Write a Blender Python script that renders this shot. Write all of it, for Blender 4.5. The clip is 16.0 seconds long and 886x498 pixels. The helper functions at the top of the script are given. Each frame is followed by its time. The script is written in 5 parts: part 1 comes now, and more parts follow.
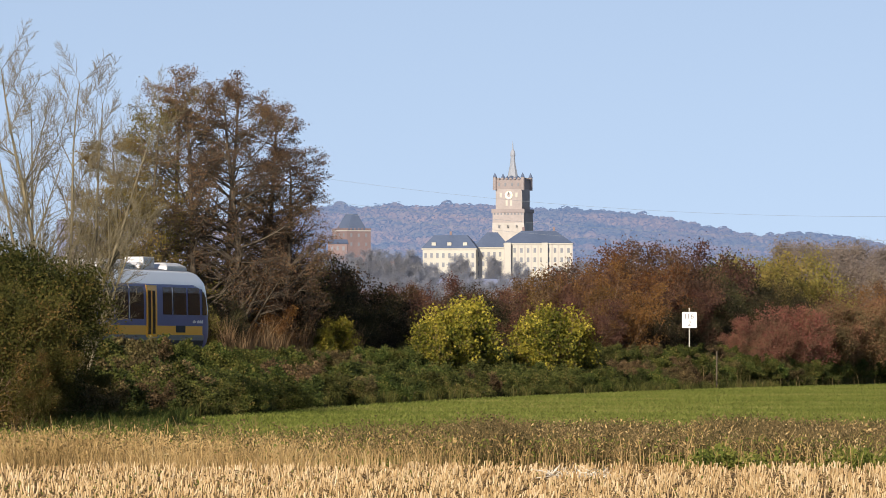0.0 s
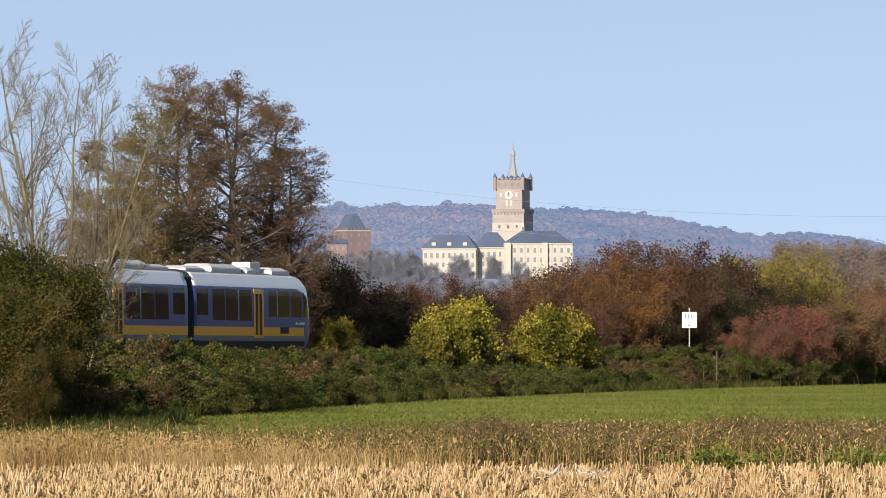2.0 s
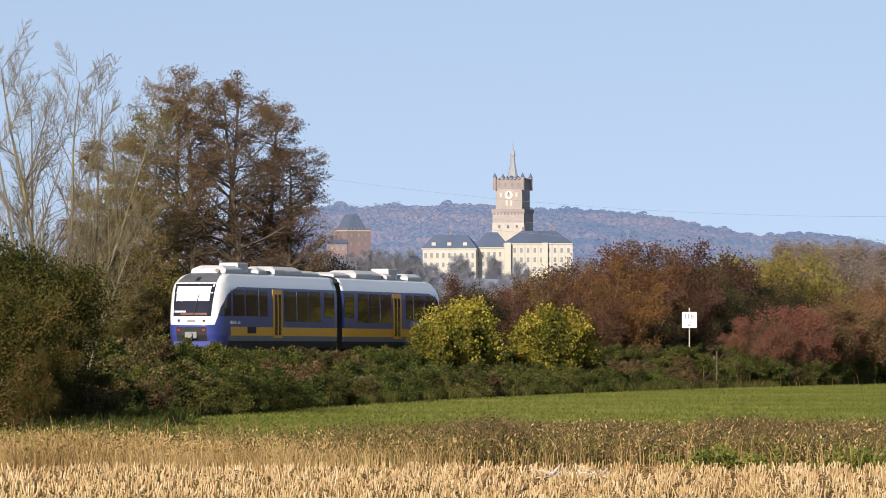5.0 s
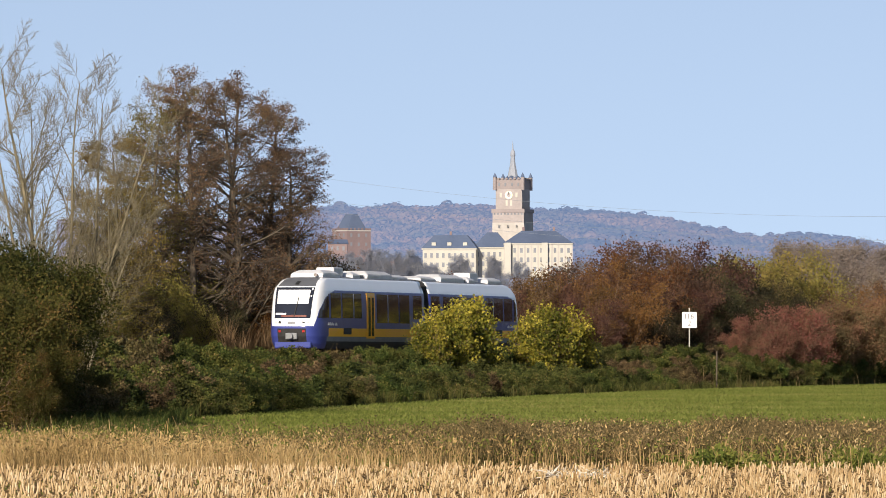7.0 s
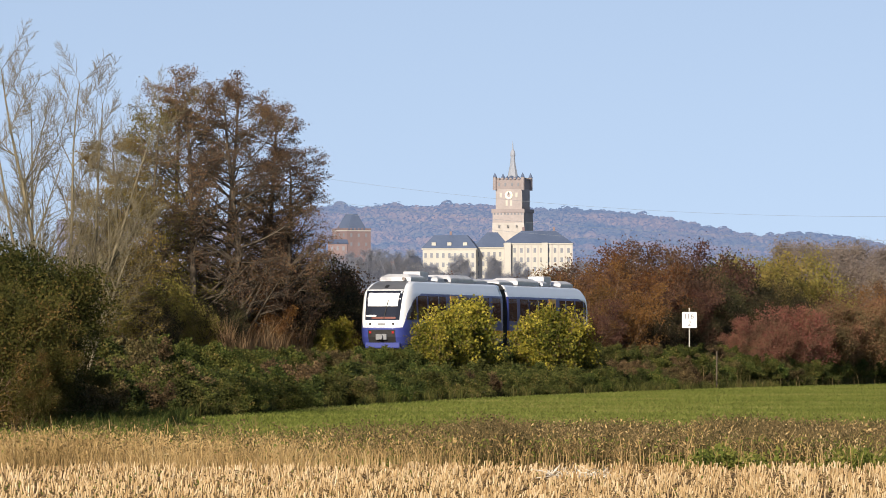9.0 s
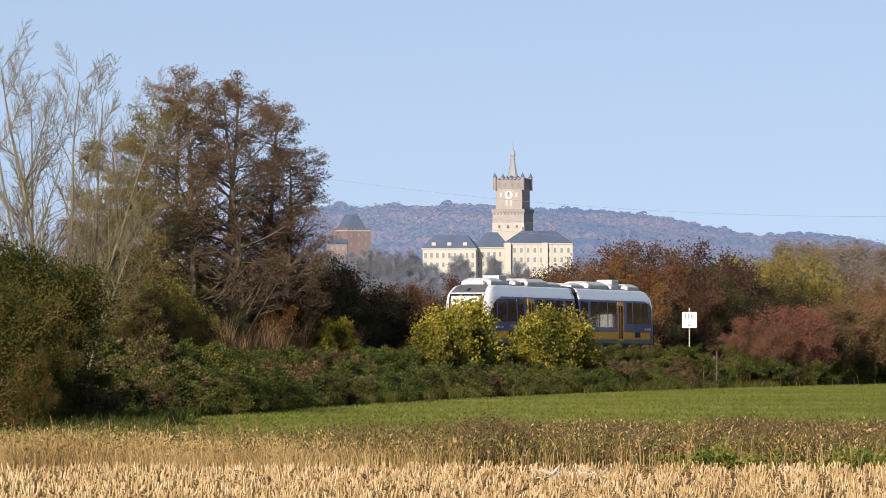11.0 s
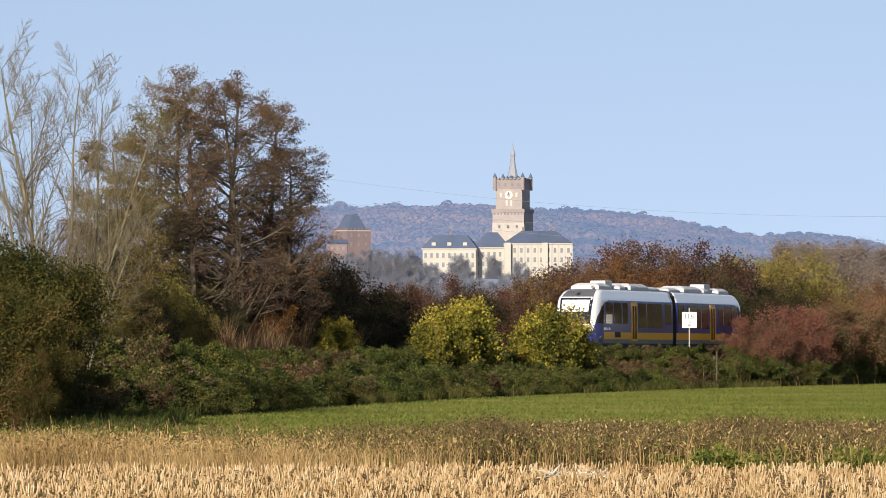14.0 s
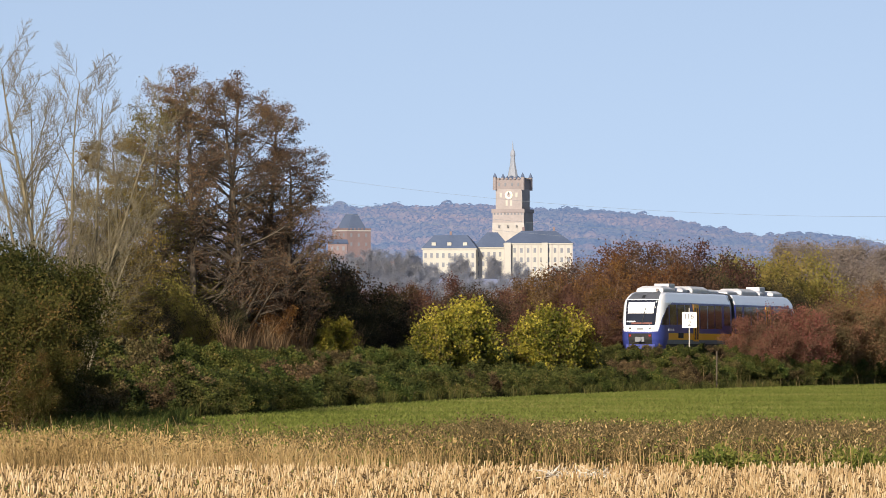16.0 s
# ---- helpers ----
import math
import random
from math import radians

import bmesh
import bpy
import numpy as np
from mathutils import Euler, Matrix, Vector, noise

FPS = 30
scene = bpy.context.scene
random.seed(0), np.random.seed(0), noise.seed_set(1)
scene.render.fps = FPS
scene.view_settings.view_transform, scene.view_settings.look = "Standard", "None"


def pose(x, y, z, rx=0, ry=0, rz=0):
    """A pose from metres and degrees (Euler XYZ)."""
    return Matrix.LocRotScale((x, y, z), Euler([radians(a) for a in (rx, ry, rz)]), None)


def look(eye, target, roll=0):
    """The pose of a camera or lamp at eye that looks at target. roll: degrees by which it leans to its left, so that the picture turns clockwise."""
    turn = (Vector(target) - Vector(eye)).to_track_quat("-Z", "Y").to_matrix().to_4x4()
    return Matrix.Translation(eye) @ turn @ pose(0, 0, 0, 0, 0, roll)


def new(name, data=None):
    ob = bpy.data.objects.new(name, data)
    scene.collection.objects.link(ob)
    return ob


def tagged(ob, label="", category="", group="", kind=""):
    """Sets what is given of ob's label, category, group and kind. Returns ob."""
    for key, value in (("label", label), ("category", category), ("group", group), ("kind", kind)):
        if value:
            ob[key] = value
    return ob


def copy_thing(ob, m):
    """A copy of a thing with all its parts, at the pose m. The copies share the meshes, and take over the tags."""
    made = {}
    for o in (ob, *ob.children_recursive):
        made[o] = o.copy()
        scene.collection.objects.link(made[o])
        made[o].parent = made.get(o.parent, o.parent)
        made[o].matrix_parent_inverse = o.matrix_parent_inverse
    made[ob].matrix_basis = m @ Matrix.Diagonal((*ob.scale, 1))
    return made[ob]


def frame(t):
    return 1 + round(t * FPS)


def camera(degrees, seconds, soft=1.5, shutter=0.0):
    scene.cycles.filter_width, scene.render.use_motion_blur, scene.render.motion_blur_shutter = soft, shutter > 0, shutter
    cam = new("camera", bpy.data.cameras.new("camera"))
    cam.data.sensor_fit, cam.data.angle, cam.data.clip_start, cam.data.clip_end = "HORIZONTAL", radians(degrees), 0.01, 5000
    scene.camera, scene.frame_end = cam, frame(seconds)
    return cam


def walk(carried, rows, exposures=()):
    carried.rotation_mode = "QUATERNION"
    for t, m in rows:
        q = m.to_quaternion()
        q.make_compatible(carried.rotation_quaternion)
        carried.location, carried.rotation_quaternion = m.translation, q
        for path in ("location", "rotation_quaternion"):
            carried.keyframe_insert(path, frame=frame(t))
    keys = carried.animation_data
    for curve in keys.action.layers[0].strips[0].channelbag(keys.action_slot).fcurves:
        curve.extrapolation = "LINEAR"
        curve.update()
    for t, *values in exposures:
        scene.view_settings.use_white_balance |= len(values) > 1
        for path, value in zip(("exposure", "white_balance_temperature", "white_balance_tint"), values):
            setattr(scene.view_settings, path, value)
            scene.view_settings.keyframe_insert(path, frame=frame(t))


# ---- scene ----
EYE = 2.1            # lens height above the flat fields
F = 10943.0          # focal length in units of picture width 1568
cam = camera(math.degrees(2 * math.atan(784 / F)), 16.0, soft=0.9)
CAM = look((0, 0, EYE), (0, 1000, EYE + 1000 * 185.7 / F))
walk(cam, [(0.0, CAM), (16.0, CAM)], exposures=((0.0, 0.45), (16.0, 0.45)))

# ---- light ----
SUN_EL, SUN_AZ = 20.0, 197.0   # azimuth clockwise from +y: low, behind the camera and to its left
world = bpy.data.worlds.new("sky")
scene.world = world
world.use_nodes = True
wn = world.node_tree.nodes
sky = wn.new("ShaderNodeTexSky")
sky.sky_type = "NISHITA"
sky.sun_disc = False
sky.sun_elevation, sky.sun_rotation = radians(SUN_EL), radians(SUN_AZ)
sky.air_density, sky.dust_density, sky.ozone_density = 1.0, 0.3, 2.0
wn["Background"].inputs["Strength"].default_value = 0.116
# the clear blue of the upper sky comes down close to the horizon
wc = wn.new("ShaderNodeTexCoord")
lift = wn.new("ShaderNodeVectorMath")
lift.operation = "ADD"
lift.inputs[1].default_value = (0, 0, 0.22)
tint = wn.new("ShaderNodeMixRGB")
tint.blend_type = "MULTIPLY"
tint.inputs[0].default_value = 1.0
tint.inputs[2].default_value = (1.29, 1.02, 0.91, 1)
for a, b in ((wc.outputs["Generated"], lift.inputs[0]), (lift.outputs[0], sky.inputs["Vector"]), (sky.outputs[0], tint.inputs[1]), (tint.outputs[0], wn["Background"].inputs["Color"])):
    world.node_tree.links.new(a, b)
sun = new("sun", bpy.data.lights.new("sun", "SUN"))
sun.data.energy, sun.data.angle, sun.data.color = 5.0, radians(0.6), (1.0, 0.88, 0.73)
sun_to = Vector((math.sin(radians(SUN_AZ)) * math.cos(radians(SUN_EL)), math.cos(radians(SUN_AZ)) * math.cos(radians(SUN_EL)), math.sin(radians(SUN_EL))))
sun.matrix_world = look(sun_to * 100, (0, 0, 0))


# ---- tools ----
def at(x, y, depth):
    """World place on the sight line (x, y) at that depth."""
    return Vector(((x - 784) / F * depth, depth, EYE - (y - 626.7) / F * depth))


def ramp_node(nt, stops):
    r = nt.nodes.new("ShaderNodeValToRGB")
    el = r.color_ramp.elements
    while len(el) < len(stops):
        el.new(0.5)
    for e, (p, c) in zip(el, stops):
        e.position, e.color = p, (*c, 1)
    return r


def mat(name, c1, c2=None, rough=0.8, scale=3.0, metal=0.0, bump=0.2, fine=40.0, emit=None, emit_s=0.0, spec=0.3, stretch=(1, 1, 1), per_object=0.0):
    """Two-tone surface: broad noise between c1 and c2, fine noise for grain and bump."""
    m = bpy.data.materials.new(name)
    m.use_nodes = True
    nt = m.node_tree
    b = nt.nodes["Principled BSDF"]
    c2 = c2 or tuple(v * 0.8 for v in c1)
    tc = nt.nodes.new("ShaderNodeTexCoord")
    mp = nt.nodes.new("ShaderNodeMapping")
    mp.inputs["Scale"].default_value = stretch
    nt.links.new(tc.outputs["Object"], mp.inputs[0])
    n1 = nt.nodes.new("ShaderNodeTexNoise")
    n1.inputs["Scale"].default_value, n1.inputs["Detail"].default_value = scale, 6
    n2 = nt.nodes.new("ShaderNodeTexNoise")
    n2.inputs["Scale"].default_value, n2.inputs["Detail"].default_value = fine, 4
    for n in (n1, n2):
        nt.links.new(mp.outputs[0], n.inputs["Vector"])
    mix = nt.nodes.new("ShaderNodeMath")
    mix.operation = "MULTIPLY_ADD"
    nt.links.new(n2.outputs[0], mix.inputs[0])
    mix.inputs[1].default_value = 0.45
    nt.links.new(n1.outputs[0], mix.inputs[2])
    r = ramp_node(nt, [(0.45, c1), (0.95, c2)])
    nt.links.new(mix.outputs[0], r.inputs[0])
    out = r.outputs[0]
    if per_object:
        oi = nt.nodes.new("ShaderNodeObjectInfo")
        hs = nt.nodes.new("ShaderNodeHueSaturation")
        ma = nt.nodes.new("ShaderNodeMapRange")
        ma.inputs["To Min"].default_value, ma.inputs["To Max"].default_value = 1 - per_object, 1 + per_object
        nt.links.new(oi.outputs["Random"], ma.inputs[0])
        nt.links.new(ma.outputs[0], hs.inputs["Value"])
        nt.links.new(out, hs.inputs["Color"])
        out = hs.outputs[0]
    nt.links.new(out, b.inputs["Base Color"])
    b.inputs["Roughness"].default_value, b.inputs["Metallic"].default_value = rough, metal
    b.inputs["Specular IOR Level"].default_value = spec
    if bump:
        bp = nt.nodes.new("ShaderNodeBump")
        bp.inputs["Strength"].default_value = bump
        bp.inputs["Distance"].default_value = 0.02
        nt.links.new(n2.outputs[0], bp.inputs["Height"])
        nt.links.new(bp.outputs[0], b.inputs["Normal"])
    if emit:
        b.inputs["Emission Color"].default_value = (*emit, 1)
        b.inputs["Emission Strength"].default_value = emit_s
    return m


def leaf_mat(name, colours, through_light=0.35, vary=0.25, patch=1.2, own=0.55):
    """Leaves: each one takes its tint from the ramp; patches of the plant and whole plants differ."""
    m = bpy.data.materials.new(name)
    m.use_nodes = True
    nt = m.node_tree
    b = nt.nodes["Principled BSDF"]
    geo = nt.nodes.new("ShaderNodeNewGeometry")
    tc = nt.nodes.new("ShaderNodeTexCoord")
    n1 = nt.nodes.new("ShaderNodeTexNoise")
    n1.inputs["Scale"].default_value = patch
    nt.links.new(tc.outputs["Object"], n1.inputs["Vector"])
    add = nt.nodes.new("ShaderNodeMath")
    add.operation = "MULTIPLY_ADD"
    nt.links.new(geo.outputs["Random Per Island"], add.inputs[0])
    add.inputs[1].default_value = own
    sub = nt.nodes.new("ShaderNodeMath")
    sub.operation = "MULTIPLY_ADD"
    nt.links.new(n1.outputs[0], sub.inputs[0])
    sub.inputs[1].default_value, sub.inputs[2].default_value = 1.6, -0.3 - own / 2
    nt.links.new(sub.outputs[0], add.inputs[2])
    k = len(colours)
    r = ramp_node(nt, [(i / (k - 1), c) for i, c in enumerate(colours)])
    nt.links.new(add.outputs[0], r.inputs[0])
    oi = nt.nodes.new("ShaderNodeObjectInfo")
    ma = nt.nodes.new("ShaderNodeMapRange")
    ma.inputs["To Min"].default_value, ma.inputs["To Max"].default_value = 1 - vary, 1 + vary
    nt.links.new(oi.outputs["Random"], ma.inputs[0])
    hs = nt.nodes.new("ShaderNodeHueSaturation")
    nt.links.new(ma.outputs[0], hs.inputs["Value"])
    hue = nt.nodes.new("ShaderNodeMath")
    hue.operation = "PINGPONG"
    nt.links.new(oi.outputs["Random"], hue.inputs[0])
    hue.inputs[1].default_value = 0.045 if vary >= 0.2 else 1e-5
    hm = nt.nodes.new("ShaderNodeMath")
    hm.inputs[1].default_value = 0.477 if vary >= 0.2 else 0.5
    nt.links.new(hue.outputs[0], hm.inputs[0])
    nt.links.new(hm.outputs[0], hs.inputs["Hue"])
    nt.links.new(r.outputs[0], hs.inputs["Color"])
    nt.links.new(hs.outputs[0], b.inputs["Base Color"])
    b.inputs["Roughness"].default_value = 0.7
    b.inputs["Specular IOR Level"].default_value = 0.12
    tr = nt.nodes.new("ShaderNodeBsdfTranslucent")
    nt.links.new(hs.outputs[0], tr.inputs["Color"])
    mx = nt.nodes.new("ShaderNodeMixShader")
    mx.inputs[0].default_value = through_light
    nt.links.new(b.outputs[0], mx.inputs[1])
    nt.links.new(tr.outputs[0], mx.inputs[2])
    nt.links.new(mx.outputs[0], nt.nodes["Material Output"].inputs["Surface"])
    return m


def np_mesh(name, verts, quads, material, smooth=False):
    me = bpy.data.meshes.new(name)
    verts = np.asarray(verts, dtype=np.float32)
    quads = np.asarray(quads, dtype=np.int32)
    n, k = quads.shape
    me.vertices.add(len(verts))
    me.vertices.foreach_set("co", verts.ravel())
    me.loops.add(n * k)
    me.loops.foreach_set("vertex_index", quads.ravel())
    me.polygons.add(n)
    me.polygons.foreach_set("loop_start", np.arange(0, n * k, k, dtype=np.int32))
    me.polygons.foreach_set("use_smooth", np.full(n, smooth))
    me.update(calc_edges=True)
    me.materials.append(material)
    return me


def tubes(segs, sides=5):
    """Tapered tubes for rows (x0 y0 z0 x1 y1 z1 r0 r1)."""
    s = np.asarray(segs, dtype=np.float64)
    p0, p1, r0, r1 = s[:, :3], s[:, 3:6], s[:, 6], s[:, 7]
    d = p1 - p0
    d /= np.linalg.norm(d, axis=1)[:, None] + 1e-9
    ref = np.where(np.abs(d[:, 2:3]) > 0.9, [[1.0, 0, 0]], [[0, 0, 1.0]])
    a = np.cross(d, ref)
    a /= np.linalg.norm(a, axis=1)[:, None] + 1e-9
    b = np.cross(d, a)
    th = np.arange(sides) * 2 * np.pi / sides
    ring = a[:, None] * np.cos(th)[None, :, None] + b[:, None] * np.sin(th)[None, :, None]
    v = np.concatenate([p0[:, None] + ring * r0[:, None, None], p1[:, None] + ring * r1[:, None, None]], axis=1)
    i = np.arange(sides)
    q = np.stack([i, (i + 1) % sides, (i + 1) % sides + sides, i + sides], axis=1)
    quads = (np.arange(len(s)) * 2 * sides)[:, None, None] + q[None]
    return v.reshape(-1, 3), quads.reshape(-1, 4)


def leaf_cards(points, length, width, rng, droop=0.0, up=0.0, tri=False):
    """One folded-diamond leaf at each point, turned at random."""
    p = np.asarray(points, dtype=np.float64)
    n = len(p)
    d = rng.normal(size=(n, 3))
    d[:, 2] += up - droop
    d /= np.linalg.norm(d, axis=1)[:, None] + 1e-9
    e = np.cross(d, rng.normal(size=(n, 3)))
    e /= np.linalg.norm(e, axis=1)[:, None] + 1e-9
    k = rng.uniform(0.6, 1.3, n)[:, None]
    if tri:
        v = np.stack([p - e * width * 0.55 * k, p + e * width * 0.55 * k, p + d * length * k], axis=1)
        return v.reshape(-1, 3), np.arange(3 * n).reshape(-1, 3)
    nrm = np.cross(d, e)
    v = np.stack([p, p + (d * 0.45 * length + e * width / 2 + nrm * 0.08 * length) * k, p + d * length * k, p + (d * 0.45 * length - e * width / 2 + nrm * 0.08 * length) * k], axis=1)
    return v.reshape(-1, 3), np.arange(4 * n).reshape(-1, 4)


def part(name, bm, material, parent, label=""):
    me = bpy.data.meshes.new(name)
    bm.to_mesh(me)
    bm.free()
    me.materials.append(material)
    ob = new(name, me)
    ob.parent = parent
    return tagged(ob, label)


def part_np(name, verts, quads, material, parent, label="", smooth=False):
    ob = new(name, np_mesh(name, verts, quads, material, smooth))
    ob.parent = parent
    return tagged(ob, label)


def box(bm, x0, x1, y0, y1, z0, z1, bevel=0.0):
    r = bmesh.ops.create_cube(bm, size=1, matrix=Matrix.Translation(((x0 + x1) / 2, (y0 + y1) / 2, (z0 + z1) / 2)) @ Matrix.Diagonal((x1 - x0, y1 - y0, z1 - z0, 1)))
    if bevel:
        es = {e for v in r["verts"] for e in v.link_edges}
        bmesh.ops.bevel(bm, geom=list(es), offset=bevel, segments=2, affect="EDGES", profile=0.5)
    return bm


def boxed(*a, bevel=0.0):
    return box(bmesh.new(), *a, bevel=bevel)


def cyl(bm, p0, p1, r0, r1=None, sides=12):
    p0, p1 = Vector(p0), Vector(p1)
    d = p1 - p0
    m = Matrix.Translation((p0 + p1) / 2) @ d.to_track_quat("Z", "Y").to_matrix().to_4x4()
    bmesh.ops.create_cone(bm, cap_ends=True, segments=sides, radius1=r0, radius2=r0 if r1 is None else r1, depth=d.length, matrix=m)
    return bm


# ---- materials ----
M_SOIL = mat("soil_with_straw", (0.07, 0.05, 0.03), (0.17, 0.115, 0.06), 0.98, 1.5, fine=25, bump=0.6, spec=0.02)
M_STRAW = leaf_mat("maize_straw", [(0.28, 0.17, 0.07), (0.48, 0.33, 0.16), (0.62, 0.46, 0.26), (0.74, 0.59, 0.39)], 0.15, 0.0, 0.4)
M_LITTER = leaf_mat("straw_litter", [(0.08, 0.05, 0.025), (0.17, 0.11, 0.05), (0.31, 0.21, 0.10), (0.52, 0.38, 0.22)], 0.1, 0.0, 0.7)
M_BLEACHED = leaf_mat("bleached_straw", [(0.5, 0.44, 0.34), (0.62, 0.56, 0.46), (0.7, 0.64, 0.54), (0.78, 0.72, 0.62)], 0.1, 0.0)
M_DRYGRASS = leaf_mat("dry_grass", [(0.16, 0.11, 0.04), (0.36, 0.24, 0.10), (0.52, 0.36, 0.16), (0.60, 0.46, 0.24)], 0.3, 0.15, 0.5)
M_WEED = leaf_mat("brown_weeds", [(0.045, 0.042, 0.016), (0.105, 0.082, 0.034), (0.19, 0.135, 0.060), (0.36, 0.26, 0.13)], 0.25, 0.15, 0.6)
M_NETTLE = leaf_mat("green_weeds", [(0.045, 0.062, 0.014), (0.10, 0.125, 0.024), (0.18, 0.19, 0.04), (0.28, 0.24, 0.07)], 0.35, 0.15)
M_CROP = leaf_mat("young_cereal", [(0.105, 0.125, 0.025), (0.15, 0.175, 0.035), (0.19, 0.21, 0.05), (0.27, 0.24, 0.085)], 0.35, 0.05, 0.09)
M_BARK_PALE = mat("pale_bark", (0.115, 0.10, 0.06), (0.22, 0.185, 0.12), 0.9, 4, fine=60)
M_BARK_DARK = mat("dark_bark", (0.055, 0.044, 0.034), (0.115, 0.092, 0.066), 0.9, 4, fine=60)
M_TWIG = mat("brown_twigs", (0.13, 0.085, 0.06), (0.24, 0.16, 0.10), 0.9, 4, fine=60)
M_LEAF_ALDER = leaf_mat("alder_leaves", [(0.060, 0.044, 0.036), (0.120, 0.078, 0.052), (0.185, 0.108, 0.060), (0.17, 0.135, 0.055)], 0.25, 0.15, 0.35)
M_LEAF_OLIVE = leaf_mat("olive_leaves", [(0.075, 0.058, 0.026), (0.145, 0.115, 0.035), (0.205, 0.165, 0.042), (0.26, 0.165, 0.05)], 0.2, 0.2, 0.35)
M_LEAF_DARK = leaf_mat("dark_green_leaves", [(0.016, 0.021, 0.006), (0.036, 0.040, 0.009), (0.068, 0.062, 0.015), (0.13, 0.080, 0.026)], 0.15, 0.25, 0.8)
# leaves darkened in colour to stand in for deep shade
M_LEAF_SHADE = leaf_mat("shade_dark_leaves", [(0.012, 0.015, 0.010), (0.024, 0.025, 0.013), (0.045, 0.038, 0.018), (0.085, 0.068, 0.024)], 0.12, 0.25, 0.8)
M_LEAF_ORANGE = leaf_mat("orange_leaves", [(0.046, 0.027, 0.016), (0.10, 0.048, 0.021), (0.17, 0.076, 0.026), (0.20, 0.11, 0.034)], 0.22, 0.25, 0.6)
# greens lightened in colour for sun, on bramble clumps and the rough grass
M_LEAF_LIT = leaf_mat("sunlit_tint_leaves", [(0.016, 0.024, 0.006), (0.040, 0.054, 0.012), (0.085, 0.095, 0.022), (0.17, 0.14, 0.04)], 0.2, 0.3, 0.9)
M_LEAF_WITHER = leaf_mat("withered_leaves", [(0.026, 0.022, 0.011), (0.058, 0.044, 0.020), (0.105, 0.076, 0.034), (0.18, 0.135, 0.06)], 0.2, 0.25, 0.9)
M_LEAF_BRAMBLE = leaf_mat("bramble_leaves", [(0.016, 0.023, 0.007), (0.036, 0.046, 0.012), (0.074, 0.082, 0.020), (0.15, 0.125, 0.041)], 0.15, 0.35, 0.9)
M_LEAF_YELLOW = leaf_mat("yellow_leaves", [(0.045, 0.058, 0.012), (0.125, 0.128, 0.020), (0.31, 0.265, 0.036), (0.54, 0.44, 0.075)], 0.3, 0.15, 0.7)
M_LEAF_AUTUMN = leaf_mat("autumn_leaves", [(0.046, 0.028, 0.022), (0.084, 0.050, 0.035), (0.135, 0.071, 0.040), (0.145, 0.095, 0.038)], 0.18, 0.3, 0.5)
M_LEAF_RED = leaf_mat("red_leaves", [(0.085, 0.062, 0.034), (0.135, 0.088, 0.048), (0.20, 0.082, 0.056), (0.15, 0.125, 0.05)], 0.2, 0.25, 0.5)
M_REED = leaf_mat("reed", [(0.12, 0.078, 0.042), (0.23, 0.145, 0.078), (0.34, 0.225, 0.12), (0.44, 0.32, 0.18)], 0.35, 0.15, 0.5)
# both far tree colours are paled and greyed for distance haze
M_HAZE_TREE = leaf_mat("hazed_bare_trees", [(0.21, 0.24, 0.31), (0.24, 0.265, 0.32), (0.275, 0.275, 0.30), (0.30, 0.285, 0.27)], 0.4, 0.1, 0.2)
M_HAZE_WOOD = leaf_mat("hazed_brown_trees", [(0.16, 0.14, 0.14), (0.20, 0.165, 0.15), (0.235, 0.185, 0.15), (0.25, 0.215, 0.155)], 0.3, 0.15, 0.2)

# ---- ground ----
def build_ground():
    xs = np.unique(np.concatenate([np.linspace(-5000, -120, 14), np.linspace(-120, 120, 121), np.linspace(120, 5000, 14)]))
    ys = np.unique(np.concatenate([np.linspace(-5000, 60, 12), np.linspace(60, 480, 211), np.linspace(480, 5000, 20)]))
    X, Y = np.meshgrid(xs, ys)
    Z = 0.02 * np.sin(X * 0.21 + 1) * np.sin(Y * 0.045) * (np.abs(X) < 120) * (Y > 60) * (Y < 480)
    v = np.stack([X, Y, Z], -1).reshape(-1, 3)
    nx = len(xs)
    i, j = np.meshgrid(np.arange(nx - 1), np.arange(len(ys) - 1))
    a = (j * nx + i).ravel()
    q = np.stack([a, a + 1, a + nx + 1, a + nx], 1)
    me = np_mesh("ground", v, q, M_SOIL, True)
    me.materials.append(mat("field_green", (0.12, 0.15, 0.025), (0.22, 0.23, 0.06), 1.0, 0.08, fine=3, bump=0.5, spec=0.0))
    cy = ys[:-1].repeat(nx - 1)
    me.polygons.foreach_set("material_index", (cy > 112).astype(np.int32))
    return tagged(new("ground", me), "flat farmland, maize stubble in front and green cereal behind", "ground", kind="structure")


build_ground()

# railway: straight, running away to the right
PSI = 0.2626
TX, TY = -16.12, 276.64
FWD = Vector((math.sin(PSI), math.cos(PSI), 0))
SIDE = Vector((math.cos(PSI), -math.sin(PSI), 0))
RAIL_Z = EYE - 0.09


def track(s, v=0.0, z=0.0):
    return Vector((TX, TY, 0)) + FWD * s + SIDE * v + Vector((0, 0, z))


TRACK_M = Matrix.Translation((TX, TY, 0)) @ Matrix.Rotation(-PSI, 4, "Z")
M_BALLAST = mat("ballast", (0.10, 0.085, 0.075), (0.24, 0.21, 0.18), 0.95, 6, fine=18, bump=1.0)
M_RAIL = mat("rusty_rail_steel", (0.13, 0.075, 0.05), (0.22, 0.16, 0.12), 0.5, 8, metal=0.6)
M_SLEEPER = mat("concrete_sleeper", (0.28, 0.26, 0.23), (0.40, 0.38, 0.34), 0.9, 6)
M_BANK = mat("grassy_bank", (0.045, 0.055, 0.02), (0.13, 0.12, 0.05), 0.98, 0.7, fine=12, bump=1.0, spec=0.02)


